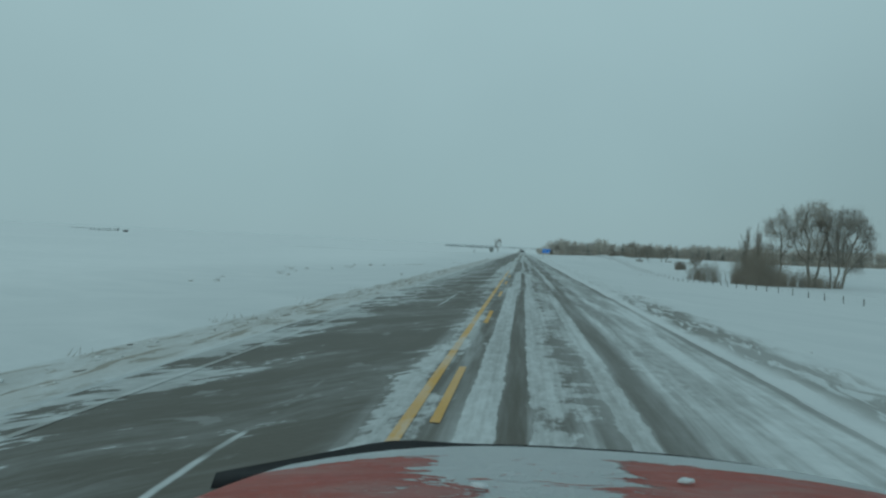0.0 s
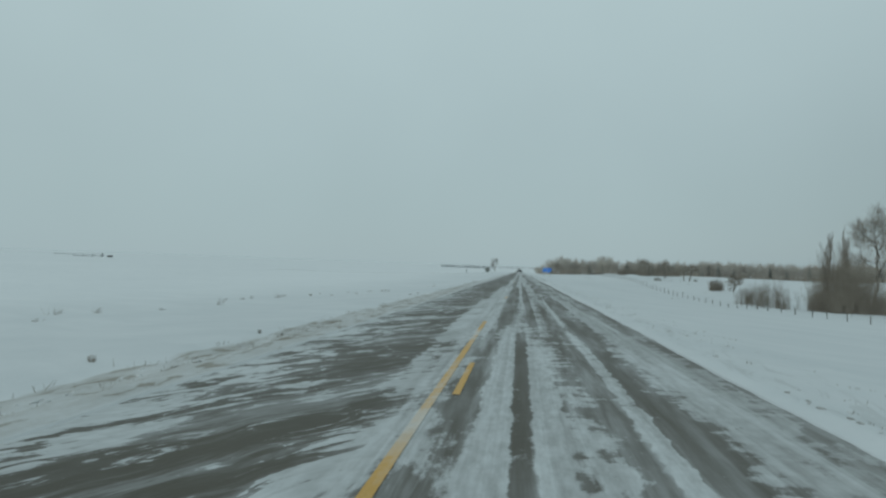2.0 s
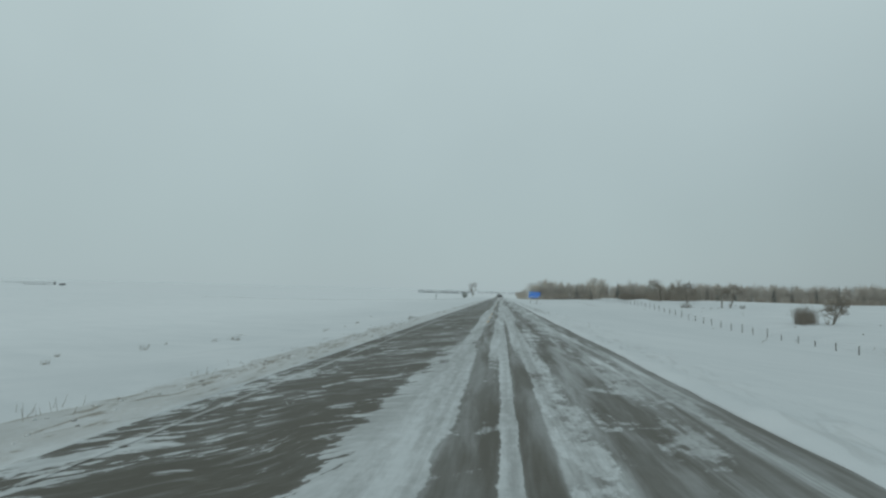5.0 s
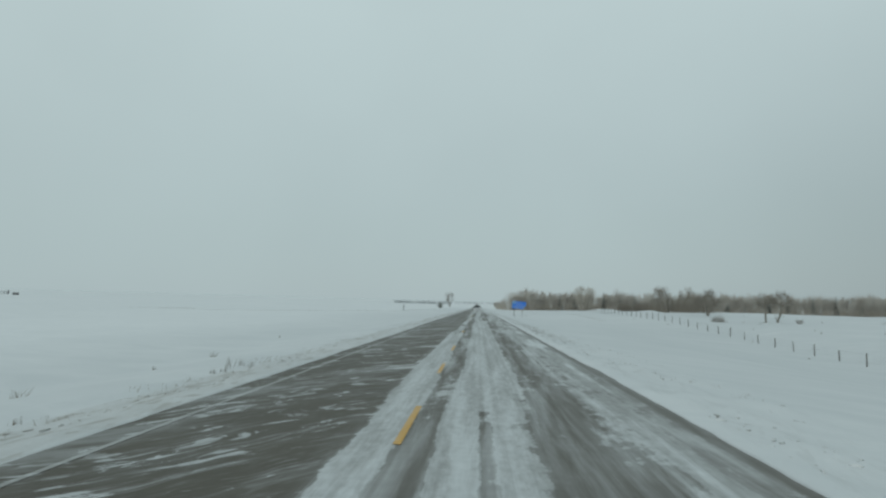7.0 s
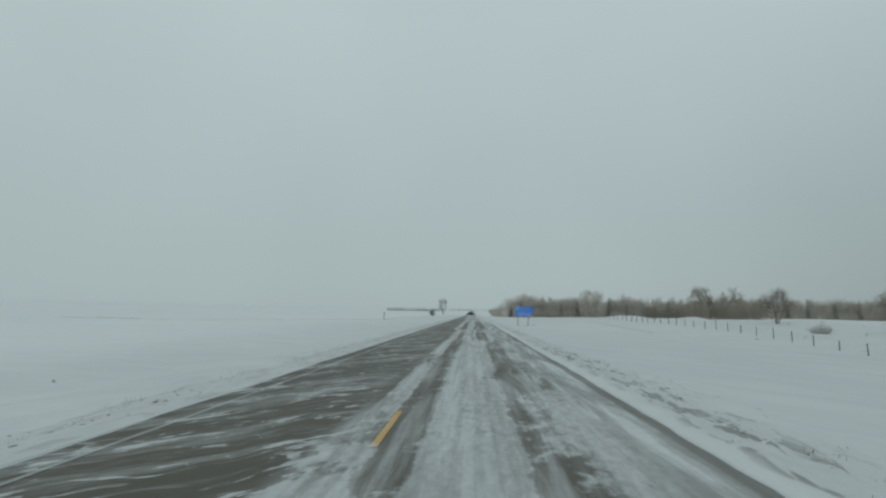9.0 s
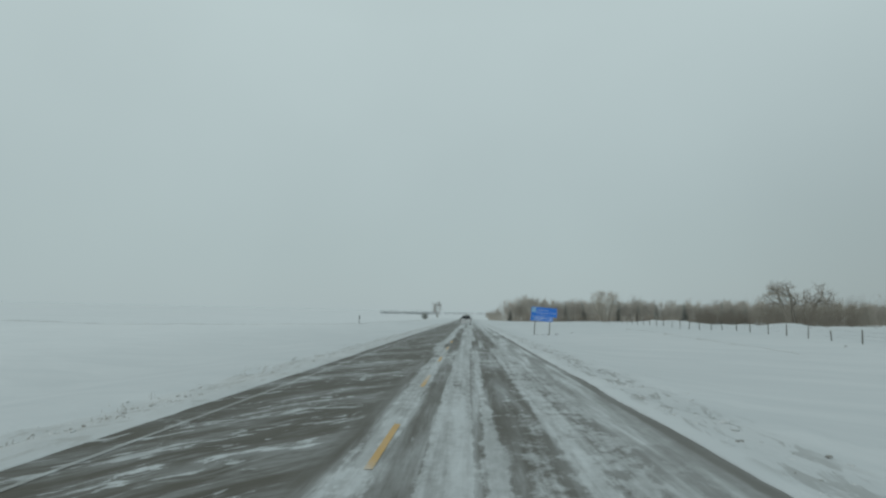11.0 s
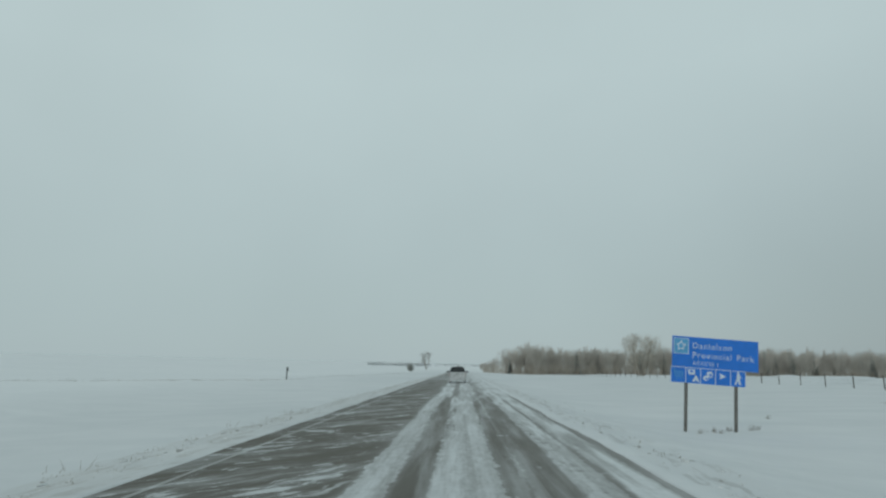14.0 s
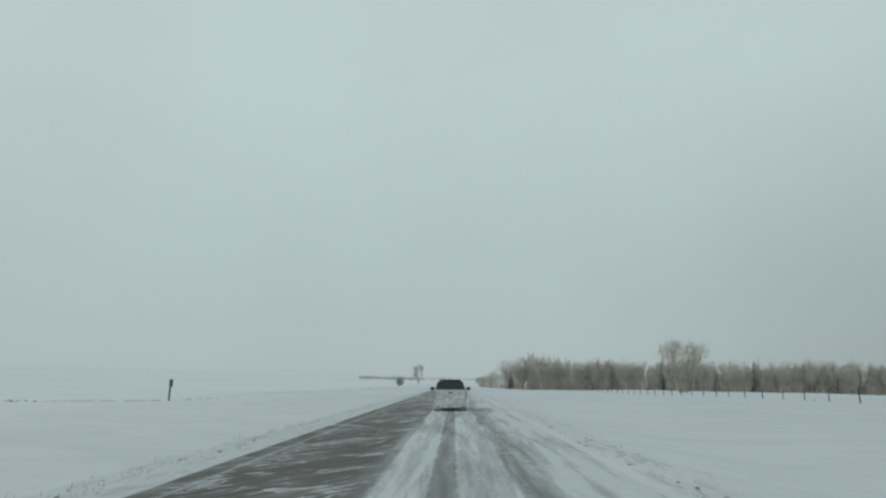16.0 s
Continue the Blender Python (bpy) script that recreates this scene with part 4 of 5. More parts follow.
def dome_bush(name, label, seed, at, radius, height, stems, r, material):
    """A dense round bush: stems that spread from the foot to a domed outline, with short side twigs."""
    g = np.random.default_rng(seed)
    segs = []
    for _ in range(stems):
        a, e = g.uniform(0, 2 * math.pi), g.random() ** 0.6
        tip = np.array((math.cos(a) * radius * e, math.sin(a) * radius * e, height * math.sqrt(max(0.04, 1 - 0.92 * e * e)) * g.uniform(0.8, 1.04)))
        foot = np.array((math.cos(a) * radius * 0.3 * g.random(), math.sin(a) * radius * 0.3 * g.random(), -0.1))
        mid = foot * 0.45 + tip * 0.55 + g.normal(0, 0.05 * radius, 3)
        segs += [(foot, mid, r, r * 0.8), (mid, tip, r * 0.8, r * 0.3)]
        for _ in range(5):
            p = mid + (tip - mid) * g.uniform(-0.4, 0.9)
            segs.append((p, p + g.normal(0, 0.13, 3) * height + np.array((0, 0, 0.07 * height)), r * 0.6, r * 0.25))
    ob = piece(name, tubes(name, segs, material, 3))
    ob.location = at
    return tagged(ob, label, "bush")


dome_bush("low_bush", "low dark bush half buried in a snowdrift", 37, on(37.7, 217.6, 0.4), 1.4, 1.6, 120, 0.010, M_TWIG)
dome_bush("low_bush", "small low bush in open snow", 38, on(45.0, 207), 0.9, 0.7, 60, 0.009, M_TWIG)
dome_bush("round_bush", "dark round bush by the road far ahead", 42, on(-30.5, 638), 3.0, 5.2, 150, 0.035, M_SPRUCE)

# the woods: their edge runs square to the road, far behind the fence
FRONT = ([14, 18, 22, 26, 34, 60, 100, 150, 250, 330], [720, 640, 575, 540, 522, 516, 504, 516, 530, 545])


def wood_top(x):
    """How high the crowns of the woods stand along their edge."""
    return np.interp(x, [14, 18, 24, 30, 44, 60, 100, 150, 250, 330], [5.0, 7.5, 11.5, 13.0, 11.6, 11.2, 11.0, 12.0, 12.6, 12.8])


kinds = []
for i in range(9):
    h = (10.5, 11.0, 10.0, 11.5, 10.2, 11.9, 9.8, 11.0, 9.6)[i]
    kinds.append((h, bare_tree(100 + i, h, "slim bare aspen in a dense winter wood", (0, -3000 - 10 * i, 0), stems=(1, 2, 1, 2, 3, 1, 3, 2, 3)[i], spread=(0.20, 0.26, 0.28)[i % 3], levels=4, kids=(11, 6, 4), up=0.55, first=0.28, thick=0.0062, twig=0.022, bark_m=M_HAZED_WOOD, twig_m=M_HAZED_WOOD, steps=(4, 2, 1, 1), joined=True, name="aspen_tree", group="aspens of the woods")))
rng = np.random.default_rng(8)
spots = []
for _ in range(250):
    x = 23 + 285 * rng.random() ** 1.15
    y = np.interp(x, *FRONT) + 1 + 45 * rng.random() ** 1.6
    spots.append((x, y))
for n_, (x, y) in enumerate(spots):
    turn = rng.uniform(0, 360)
    which = n_ if n_ < len(kinds) else int(rng.integers(len(kinds)))
    k = wood_top(x) / kinds[which][0] * rng.uniform(0.74, 1.06)
    if n_ < len(kinds):
        tree = kinds[n_][1]
        tree.matrix_world = pose(*on(x, y, 0.1), 0, 0, turn)
    else:
        tree = copy_thing(kinds[which][1], pose(*on(x, y, 0.1), 0, 0, turn))
    tree.scale = (k, k, k)
SPRUCES = ((24.5, 9.0), (51, 9.6), (60, 9.2), (76.5, 10.6), (86, 8.4), (93.5, 9.0), (108, 10.4), (117, 8.6), (128, 11.0), (134, 9.4), (140, 11.6), (152, 9.6), (163, 11.2), (178, 10.0), (191, 11.6), (206, 10.2), (222, 11.8), (240, 10.6), (258, 11.6), (281, 11.0))
for i, (x, h) in enumerate(SPRUCES):
    spruce(300 + i, h * 1.10, h * 0.23, "dark conical spruce among bare aspens", on(x, float(np.interp(x, *FRONT)) + 2 + 5 * ((i * 7) % 5) / 5, 0.1))


def thicket(name, label, seed, count, xr, depth, hmin, hmax, r, material, per, twigs, fan=0.22, front=FRONT, power=1.6):
    g = np.random.default_rng(seed)
    sp = []
    for _ in range(count):
        x = xr[0] + (xr[1] - xr[0]) * g.random() ** power
        y = np.interp(x, *front) + depth * g.random() - 1
        sp.append((x, y, g.uniform(0.7, 1.2)))
    return brush(name, label, "woods", seed, sp, hmin, hmax, r, material, fan, per, twigs, "stuff")


thicket("undergrowth", "brown tangle of bare undergrowth along the woods", 51, 1500, (16, 325), 14, 2.2, 5.2, 0.030, M_UNDER, 9, 3, 0.28, FRONT, 1.1)
thicket("inner_woods", "dim grey mass of stems deeper in the woods", 56, 900, (24, 330), 50, 5.0, 9.0, 0.07, M_HAZED_WOOD, 5, 2, 0.1, (FRONT[0], [v + 14 for v in FRONT[1]]), 1.1)
thicket("edge_brush", "darker willow brush along the foot of the woods", 52, 160, (30, 300), 5, 0.9, 2.6, 0.045, M_BRUSH, 10, 4, 0.45, FRONT, 1.2)


def twig_crowns(name, label, seed, trees, per, depth, material):
    """Crowns of fine upright twigs that grow into one another, each with its own height and flame-like outline."""
    g = np.random.default_rng(seed)
    cx = 15 + 308 * g.random(trees) ** 1.1
    cy = np.interp(cx, *FRONT) + 2 + depth * g.random(trees) ** 1.3
    ch = wood_top(cx) * (0.60 + 0.38 * g.random(trees) + 0.22 * vnoise(cx * 0.11, cy * 0.02, 31))
    cr = ch * g.uniform(0.09, 0.17, trees)
    i = np.repeat(np.arange(trees), per)
    u = g.random(len(i)) ** 0.85
    wide = cr[i] * np.sin(np.pi * np.clip(0.10 + 0.86 * u, 0, 1)) ** 0.7
    ang, rad = g.uniform(0, 2 * np.pi, len(i)), np.sqrt(g.random(len(i))) * wide
    x, y = cx[i] + np.cos(ang) * rad, cy[i] + np.sin(ang) * rad
    h = ch[i] * (0.30 + 0.66 * u)
    d = np.stack([np.cos(ang) * 0.45 + g.normal(0, 0.28, len(i)), np.sin(ang) * 0.45 + g.normal(0, 0.28, len(i)), g.uniform(0.5, 1.3, len(i))], 1)
    d /= np.linalg.norm(d, axis=1, keepdims=True)
    ln = g.uniform(0.7, 1.7, len(i)) * np.where(u > 0.8, 0.75, 1.0)
    r = np.interp(u, [0, 0.6, 1], [0.036, 0.030, 0.020]) * g.uniform(0.7, 1.3, len(i))
    p = np.stack([x, y, gz(cx, cy)[i] + h], 1)
    q = p + d * ln[:, None]
    return tagged(piece(name, tubes(name, list(zip(p, q, r, r * 0.4)), material, 3)), label, "woods", "", "stuff")


twig_crowns("tangled_twigs", "soft grey-brown crowns of interlaced bare twigs in woods", 57, 880, 112, 28, M_HAZED_WOOD)

# far belts on the horizon
BELT = ([-190, -60], [1556, 1560])
thicket("far_shelterbelt", "pale line of trees on the far horizon, haze put in their colour", 53, 240, (-186, -58), 14, 2.5, 7.5, 0.22, M_FAINT, 5, 2, 0.3, BELT, 1.0)
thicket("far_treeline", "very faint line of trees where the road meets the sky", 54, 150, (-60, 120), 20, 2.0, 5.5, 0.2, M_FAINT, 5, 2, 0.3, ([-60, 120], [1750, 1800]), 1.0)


# dead grass
def blades(seed, spots, hmin, hmax, per, fan=0.5, r=0.006):
    g = np.random.default_rng(seed)
    segs = []
    for x, y, k in spots:
        z = float(gz(x, y))
        for _ in range(per):
            h = g.uniform(hmin, hmax) * k
            a = g.uniform(0, 2 * math.pi)
            f = fan * g.uniform(0.1, 1)
            p = np.array((x + g.normal(0, 0.10 * k), y + g.normal(0, 0.14 * k), z - 0.03))
            q = p + np.array((math.cos(a) * f * h + 0.12 * h, math.sin(a) * f * h, h))
            segs.append((p, q, r, r * 0.4))
    return segs


def grass(name, label, seed, spots, hmin, hmax, per, fan=0.5, r=0.006):
    return tagged(piece(name, tubes(name, blades(seed, spots, hmin, hmax, per, fan, r), M_STRAW, 3)), label, "grass", "", "stuff")


rng = np.random.default_rng(17)
sp = [(rng.normal(-6.3, 0.4), rng.uniform(-5, 340), rng.uniform(0.4, 1.0)) for _ in range(2600)]
sp = [s for s in sp if (s[1] < 100 or rng.random() < 0.4) and s[0] < -5.6 and vnoise(np.array(s[1] * 0.12), np.array(s[0] * 0.4), 21) > -0.05]
sp += [(rng.normal(-7.0, 0.18), y + rng.normal(0, 1.1), rng.uniform(1.2, 2.4)) for y in np.arange(2, 335, 2.9)]
grass("verge_grass", "short dead grass poking through verge snow", 61, sp, 0.03, 0.10, 8, 0.8, 0.005)
sp = [(rng.uniform(3.9, 6.0), rng.uniform(-5, 340), rng.uniform(0.4, 1.0)) for _ in range(900)]
grass("roadside_grass", "sparse dead grass stubble in ploughed roadside snow", 62, [s for s in sp if vnoise(np.array(s[1] * 0.06), np.array(s[0] * 0.5), 22) > 0.08], 0.03, 0.09, 6)


def clods(name, label, seed, spots, material):
    """Flat broken lumps of ploughed crust, pressed into the verge."""
    g = np.random.default_rng(seed)
    bm = bmesh.new()
    bmesh.ops.create_icosphere(bm, subdivisions=1, radius=1.0)
    base = np.array([v.co for v in bm.verts])
    tris = [tuple(v.index for v in f.verts) for f in bm.faces]
    bm.free()
    vs, fs = [], []
    for x, y, k in spots:
        c = base * g.uniform(0.75, 1.2, (len(base), 1)) * np.array((g.uniform(0.5, 1.1), g.uniform(0.8, 2.6), g.uniform(0.22, 0.5))) * k
        a = g.normal(0, 0.5)
        c = np.stack([c[:, 0] * math.cos(a) - c[:, 1] * math.sin(a), c[:, 0] * math.sin(a) + c[:, 1] * math.cos(a), c[:, 2]], 1)
        o = len(vs)
        vs.extend((c + np.array((x, y, float(gz(x, y)) + 0.08 * k))).tolist())
        fs.extend(tuple(i + o for i in t) for t in tris)
    return tagged(piece(name, mesh(name, vs, fs, material, True)), label, "snow clods", "", "stuff")


def clod_material():
    n = Nodes("dirty_snow_crust")
    p = n.pos()
    k = n.math("ADD", n.island(), n.math("MULTIPLY", n.math("SUBTRACT", n.noise(p, 7.0, 4), 0.5), 0.9))
    n.set(Base_Color=n.mix(n.step(k, 0.02, 0.40), (0.27, 0.26, 0.24), n.mix(n.island(), (0.50, 0.51, 0.505), (0.70, 0.715, 0.72))), Roughness=0.9, Specular_IOR_Level=0.2)
    n.bump(n.noise(p, 30.0, 4), 0.5, 0.02)
    return n.m


M_CLOD = clod_material()
size = lambda: float(np.clip(rng.lognormal(-3.5, 0.45), 0.014, 0.05))
sp = [(rng.normal(-6.2, 0.38), rng.uniform(-8, 340), size()) for _ in range(2600)]
clods("verge_clods", "broken dirty snow crust along the pavement edge", 71, [s for s in sp if -7.2 < s[0] < -5.45], M_CLOD)
sp = [(3.6 + abs(rng.normal(0, 0.8)), rng.uniform(-8, 340), size()) for _ in range(2600)]
clods("roadside_clods", "scattered grey lumps of ploughed snow crust", 72, [s for s in sp if s[0] < 6.4 and vnoise(np.array(s[1] * 0.05), np.array(s[0] * 0.5), 24) > (0.34 if 26 < s[1] < 140 else 0.0)], M_CLOD)
weeds = [(rng.normal(-20.5, 1.2), y + rng.normal(0, 1.0), rng.uniform(0.5, 1.3)) for y in np.arange(38, 135, 4.1)]
weeds += [(-20.0, 83.7, 1.6), (-22.6, 61.3, 1.5), (-19.6, 127.5, 1.5), (-16, 152, 1.2), (-14.5, 133, 1.0)]
grass("field_weeds", "scattered dead weeds along an old fence row", 63, weeds, 0.05, 0.32, 26, 1.1, 0.006)
tall = [(-7.15, 130.4, 0.5), (-7.3, 131.9, 1.0), (-7.2, 132.6, 0.8), (-6.95, 132.8, 0.7), (-7.2, 131.2, 0.6), (-7.2, 122.9, 0.45), (-7.1, 123.4, 0.35), (-7.0, 206.5, 0.5), (-7.2, 251.0, 0.4)]
grass("tall_weeds", "upright dead weed stalks on the verge", 66, tall, 0.16, 0.36, 13, 0.24, 0.005)
for i, (x, y, r) in enumerate(((-8.3, 43.6, 0.10), (-7.5, 49.8, 0.10), (-7.8, 80.7, 0.10), (-7.95, 78.1, 0.08), (-15.2, 143.1, 0.12), (-19.1, 175.2, 0.12))):
    dome_bush("weed_clump", "small round clump of dead weeds in the snow", 80 + i, on(x, y), r, r * 1.35, 22, 0.004, M_STRAW)
row = [(-25 - u * 95, 327 - 6 * math.sin(u * 5) + rng.normal(0, 1.2), rng.uniform(0.4, 1.0)) for u in rng.random(700)]
row += [(-25 + 5 * u, 330 + 180 * u + rng.normal(0, 1.2), rng.uniform(0.4, 1.0)) for u in rng.random(200)]
grass("field_edge_grass", "thin line of dead grass along a field edge", 64, row, 0.05, 0.24, 8, 0.9, 0.008)
tuft = [(rng.uniform(26, 60), rng.uniform(130, 330), rng.uniform(0.4, 1.1)) for _ in range(60)]
tuft += [(8.2, 256.6, 0.5), (9.0, 256.8, 0.45), (8.9, 257.2, 0.6), (9.5, 257.4, 0.6), (10.4, 257.6, 0.65), (10.7, 257.8, 0.5), (13, 262, 0.5)]
grass("field_tufts", "scattered grass tufts in the snow behind the fence", 65, tuft, 0.1, 0.40, 18, 0.7, 0.006)

edge = [(21.2 + 0.5 * math.sin(y * 0.13) + rng.normal(0, 0.12), y, rng.uniform(0.3, 1.0)) for y in rng.uniform(222, 268, 220)]
grass("ditch_grass", "thin line of dead grass along a ditch in the snow", 67, edge, 0.03, 0.12, 10, 0.9, 0.005)

# ------------------------------------------------------------------ fence
fence = thing("fence", "weathered wooden post-and-wire fence running through the snow", "fence", (30, 0, 0))
rng = np.random.default_rng(23)
tops = []
for k in range(106):
    y = 57.7 + 3.85 * k + rng.normal(0, 0.12)
    z = float(gz(30, y))
    h = rng.uniform(0.85, 1.15) * float(np.interp(y, [70, 130, 170], [0.72, 0.8, 1.0])) * (0.75 if rng.random() < 0.12 else 1)
    r = rng.uniform(0.040, 0.056)
    bm = bmesh.new()
    bmesh.ops.create_cone(bm, cap_ends=True, segments=8, radius1=r, radius2=r * 0.9, depth=h + 0.4, matrix=Matrix.Translation((0, 0, (h - 0.4) / 2)))
    p = part("post", bm, M_POST, fence)
    p.matrix_local = pose(0, y, z, rng.normal(0, 1.5), rng.normal(0, 1.5), 0)
    tops.append((y, z, h))
for f in (0.35, 0.62, 0.9):
    segs = [(np.array((-0.07, a[0], a[1] + 1.0 * f)), np.array((-0.07, b[0], b[1] + 1.0 * f)), 0.004, 0.004) for a, b in zip(tops, tops[1:])]
    piece("wire", tubes("wire", segs, M_WIRE, 3), fence, "thin fence wire")


# ------------------------------------------------------------------ road sign
def text(body, size, at, material, parent, spacing=1.16, weight=-0.012):
    cu = bpy.data.curves.new("lettering", "FONT")
    cu.body, cu.size, cu.space_character, cu.extrude, cu.offset = body, size, spacing, 0.002, weight * size * 0.5
    cu.resolution_u = 3
    tmp = bpy.data.objects.new("tmp", cu)
    me = bpy.data.meshes.new_from_object(tmp)
    bpy.data.objects.remove(tmp)
    me.materials.clear()
    me.materials.append(material)
    ob = piece("lettering", me, parent, "white lettering")
    ob.matrix_local = pose(at[0], at[1], at[2], 90, 0, 0)
    return ob


def flat(points, y, thick=0.004):
    return prism(points, y, y - thick, axis="y")


sx, sy = 7.62, 257.0
sign = thing("road_sign", "blue park access sign with service pictograms on two wooden posts", "sign", (sx, sy, float(gz(9.1, sy))), 0)
base = float(gz(9.1, sy))
tilt = 4.6
top = 2.80 - base
panel = part("panel", box((3.02, 0.02, 1.08), (1.51, 0, -0.54), 0.006), M_BLUE, sign, "blue main panel")
panel.matrix_local = pose(0, 0, top, 0, tilt, 0)
lower = part("service_panel", box((2.62, 0.02, 0.54), (1.26, -0.012, -1.35), 0.006), M_BLUE, sign, "blue strip of five pictogram tiles")
lower.matrix_local = pose(0, 0, top, 0, tilt, 0)
for px, low in ((0.58, 4.05), (2.32, 4.45)):
    ppost = part("sign_post", box((0.095, 0.10, low - 0.95), (px - 0.05, 0.08, -0.95 - (low - 0.95) / 2), 0.012), M_SIGNPOST, sign, "weathered square wooden post")
    ppost.matrix_local = pose(0, 0, top, 0, tilt, 0)
part("emblem", box((0.50, 0.006, 0.54), (0.31, -0.014, -0.34), 0.002), M_LOGO, panel, "pale blue emblem square")
star = []
for k in range(10):
    a = math.pi / 2 + k * math.pi / 5
    r = (0.21, 0.19, 0.20, 0.17, 0.20)[k // 2] if k % 2 == 0 else 0.10
    star.append((0.31 + r * math.cos(a), -0.34 + r * math.sin(a)))
for ex, ez, ew, eh in ((0.31, -0.075, 0.52, 0.02), (0.31, -0.605, 0.52, 0.02), (0.055, -0.34, 0.02, 0.55), (0.565, -0.34, 0.02, 0.55)):
    part("emblem_border", box((ew, 0.004, eh), (ex, -0.020, ez)), M_LETTER, panel, "pale border line")
part("emblem_star", flat(star, -0.019), M_LETTER, panel, "pale star outline")
part("emblem_star", flat([(0.31 + (a - 0.31) * 0.62, -0.34 + (b + 0.34) * 0.62) for a, b in star], -0.024), M_LOGO, panel)
for word, size, wx, wz in (("Danielson", 0.30, 0.70, -0.40), ("Provincial", 0.30, 0.70, -0.73), ("Park", 0.30, 2.25, -0.73), ("ACCESS", 0.19, 0.72, -0.98), ("1", 0.19, 1.55, -0.98)):
    text(word, size, (wx, -0.013, wz), M_LETTER, panel)
for k in range(6):
    part("tile_edge", box((0.022, 0.004, 0.54), (-0.04 + 2.60 * k / 5, -0.026, -1.35)), M_LETTER, lower)
part("tile_edge", box((2.62, 0.004, 0.022), (1.26, -0.026, -1.085)), M_LETTER, lower)


def tile(k):
    return -0.04 + 0.52 * k + 0.26


# trolley, camper with tent, discs, arrow, walker as plain shapes
c = tile(0)
for pts in ([(c - 0.19, -1.17), (c - 0.12, -1.17), (c - 0.07, -1.42), (c - 0.10, -1.42), (c - 0.145, -1.195), (c - 0.19, -1.195)], [(c - 0.11, -1.24), (c + 0.18, -1.24), (c + 0.18, -1.265), (c - 0.11, -1.265)],
            [(c - 0.09, -1.32), (c + 0.16, -1.32), (c + 0.155, -1.34), (c - 0.09, -1.34)], [(c - 0.08, -1.40), (c + 0.14, -1.40), (c + 0.135, -1.425), (c - 0.08, -1.425)], [(c + 0.155, -1.24), (c + 0.18, -1.24), (c + 0.14, -1.425), (c + 0.115, -1.425)],
            [(c + 0.02, -1.25), (c + 0.04, -1.25), (c + 0.03, -1.42), (c + 0.01, -1.42)], [(c - 0.06, -1.47), (c - 0.02, -1.47), (c - 0.02, -1.51), (c - 0.06, -1.51)], [(c + 0.09, -1.47), (c + 0.13, -1.47), (c + 0.13, -1.51), (c + 0.09, -1.51)]):
    part("pictogram", flat(pts, -0.026), M_LOGO, lower, "pale trolley shape")
c = tile(1)
part("pictogram", flat([(c - 0.18, -1.14), (c + 0.06, -1.14), (c + 0.06, -1.32), (c - 0.14, -1.32), (c - 0.18, -1.27)], -0.026), M_LETTER, lower, "white camper shape")
part("pictogram", flat([(c - 0.12, -1.18), (c + 0.0, -1.18), (c + 0.0, -1.24), (c - 0.12, -1.24)], -0.032), M_BLUE, lower, "blue window of the camper shape")
part("pictogram", flat([(c - 0.04, -1.56), (c + 0.08, -1.34), (c + 0.11, -1.34), (c + 0.22, -1.56), (c + 0.13, -1.56), (c + 0.095, -1.47), (c + 0.05, -1.56)], -0.026), M_LETTER, lower, "white tent shape")
c = tile(2)
for dx, dz, r in ((0.06, -1.27, 0.11), (-0.08, -1.41, 0.09)):
    part("pictogram", flat([(c + dx + r * math.cos(a * math.pi / 8), dz + r * math.sin(a * math.pi / 8)) for a in range(16)], -0.026), M_LETTER, lower, "white round shape")
    part("pictogram", flat([(c + dx + 0.02 + r * 0.45 * math.cos(a * math.pi / 6), dz - 0.02 + r * 0.45 * math.sin(a * math.pi / 6)) for a in range(12)], -0.032), M_BLUE, lower, "blue middle of a round shape")
c = tile(3)
part("pictogram", flat([(c - 0.14, -1.19), (c + 0.10, -1.31), (c - 0.14, -1.42), (c - 0.09, -1.31)], -0.026), M_LETTER, lower, "white arrow shape")
c = tile(4)
part("pictogram", flat([(c - 0.03, -1.12), (c + 0.04, -1.12), (c + 0.04, -1.19), (c + 0.07, -1.25), (c + 0.13, -1.33), (c + 0.05, -1.31), (c + 0.10, -1.56), (c + 0.04, -1.56), (c, -1.42), (c - 0.07, -1.56), (c - 0.13, -1.56), (c - 0.05, -1.36), (c - 0.04, -1.2)], -0.026), M_LETTER, lower, "white upright shape")

# ------------------------------------------------------------------ small post in the left field
mk = thing("marker_post", "dark wooden post with a small metal box in the snowy field", "post", on(-24.4, 326))
bm = round_bar((0, 0, -0.3), (0.06, 0, 1.55), 0.075, 8)
part("post", bm, M_DARK, mk)
bm = box((0.26, 0.16, 0.55), (0.10, 0, 1.45), 0.03)
part("box", bm, M_DARK, mk, "small dark box on top")
part("cap", box((0.30, 0.22, 0.05), (0.11, 0, 1.745), 0.012), M_DARK, mk)

# ------------------------------------------------------------------ far farm machinery
pv = thing("irrigation_pivot", "long dark irrigation boom on wheeled towers far out in the field", "farm machine", on(-690, 1000))
for i in range(4):
    x = -24 + 16 * i
    for dx in (-1.6, 1.6):
        part("tower_leg", round_bar((x, dx, 0), (x, dx * 0.15, 3.6), 0.16, 6), M_DARK, pv)
    part("wheel", round_bar((x - 0.2, -1.6, 0.6), (x + 0.2, -1.6, 0.6), 0.6, 12), M_DARK, pv)
    part("wheel", round_bar((x - 0.2, 1.6, 0.6), (x + 0.2, 1.6, 0.6), 0.6, 12), M_DARK, pv)
part("pipe", round_bar((-60, 0, 4.4), (27, 0, 3.4), 0.22, 8), M_DARK, pv)
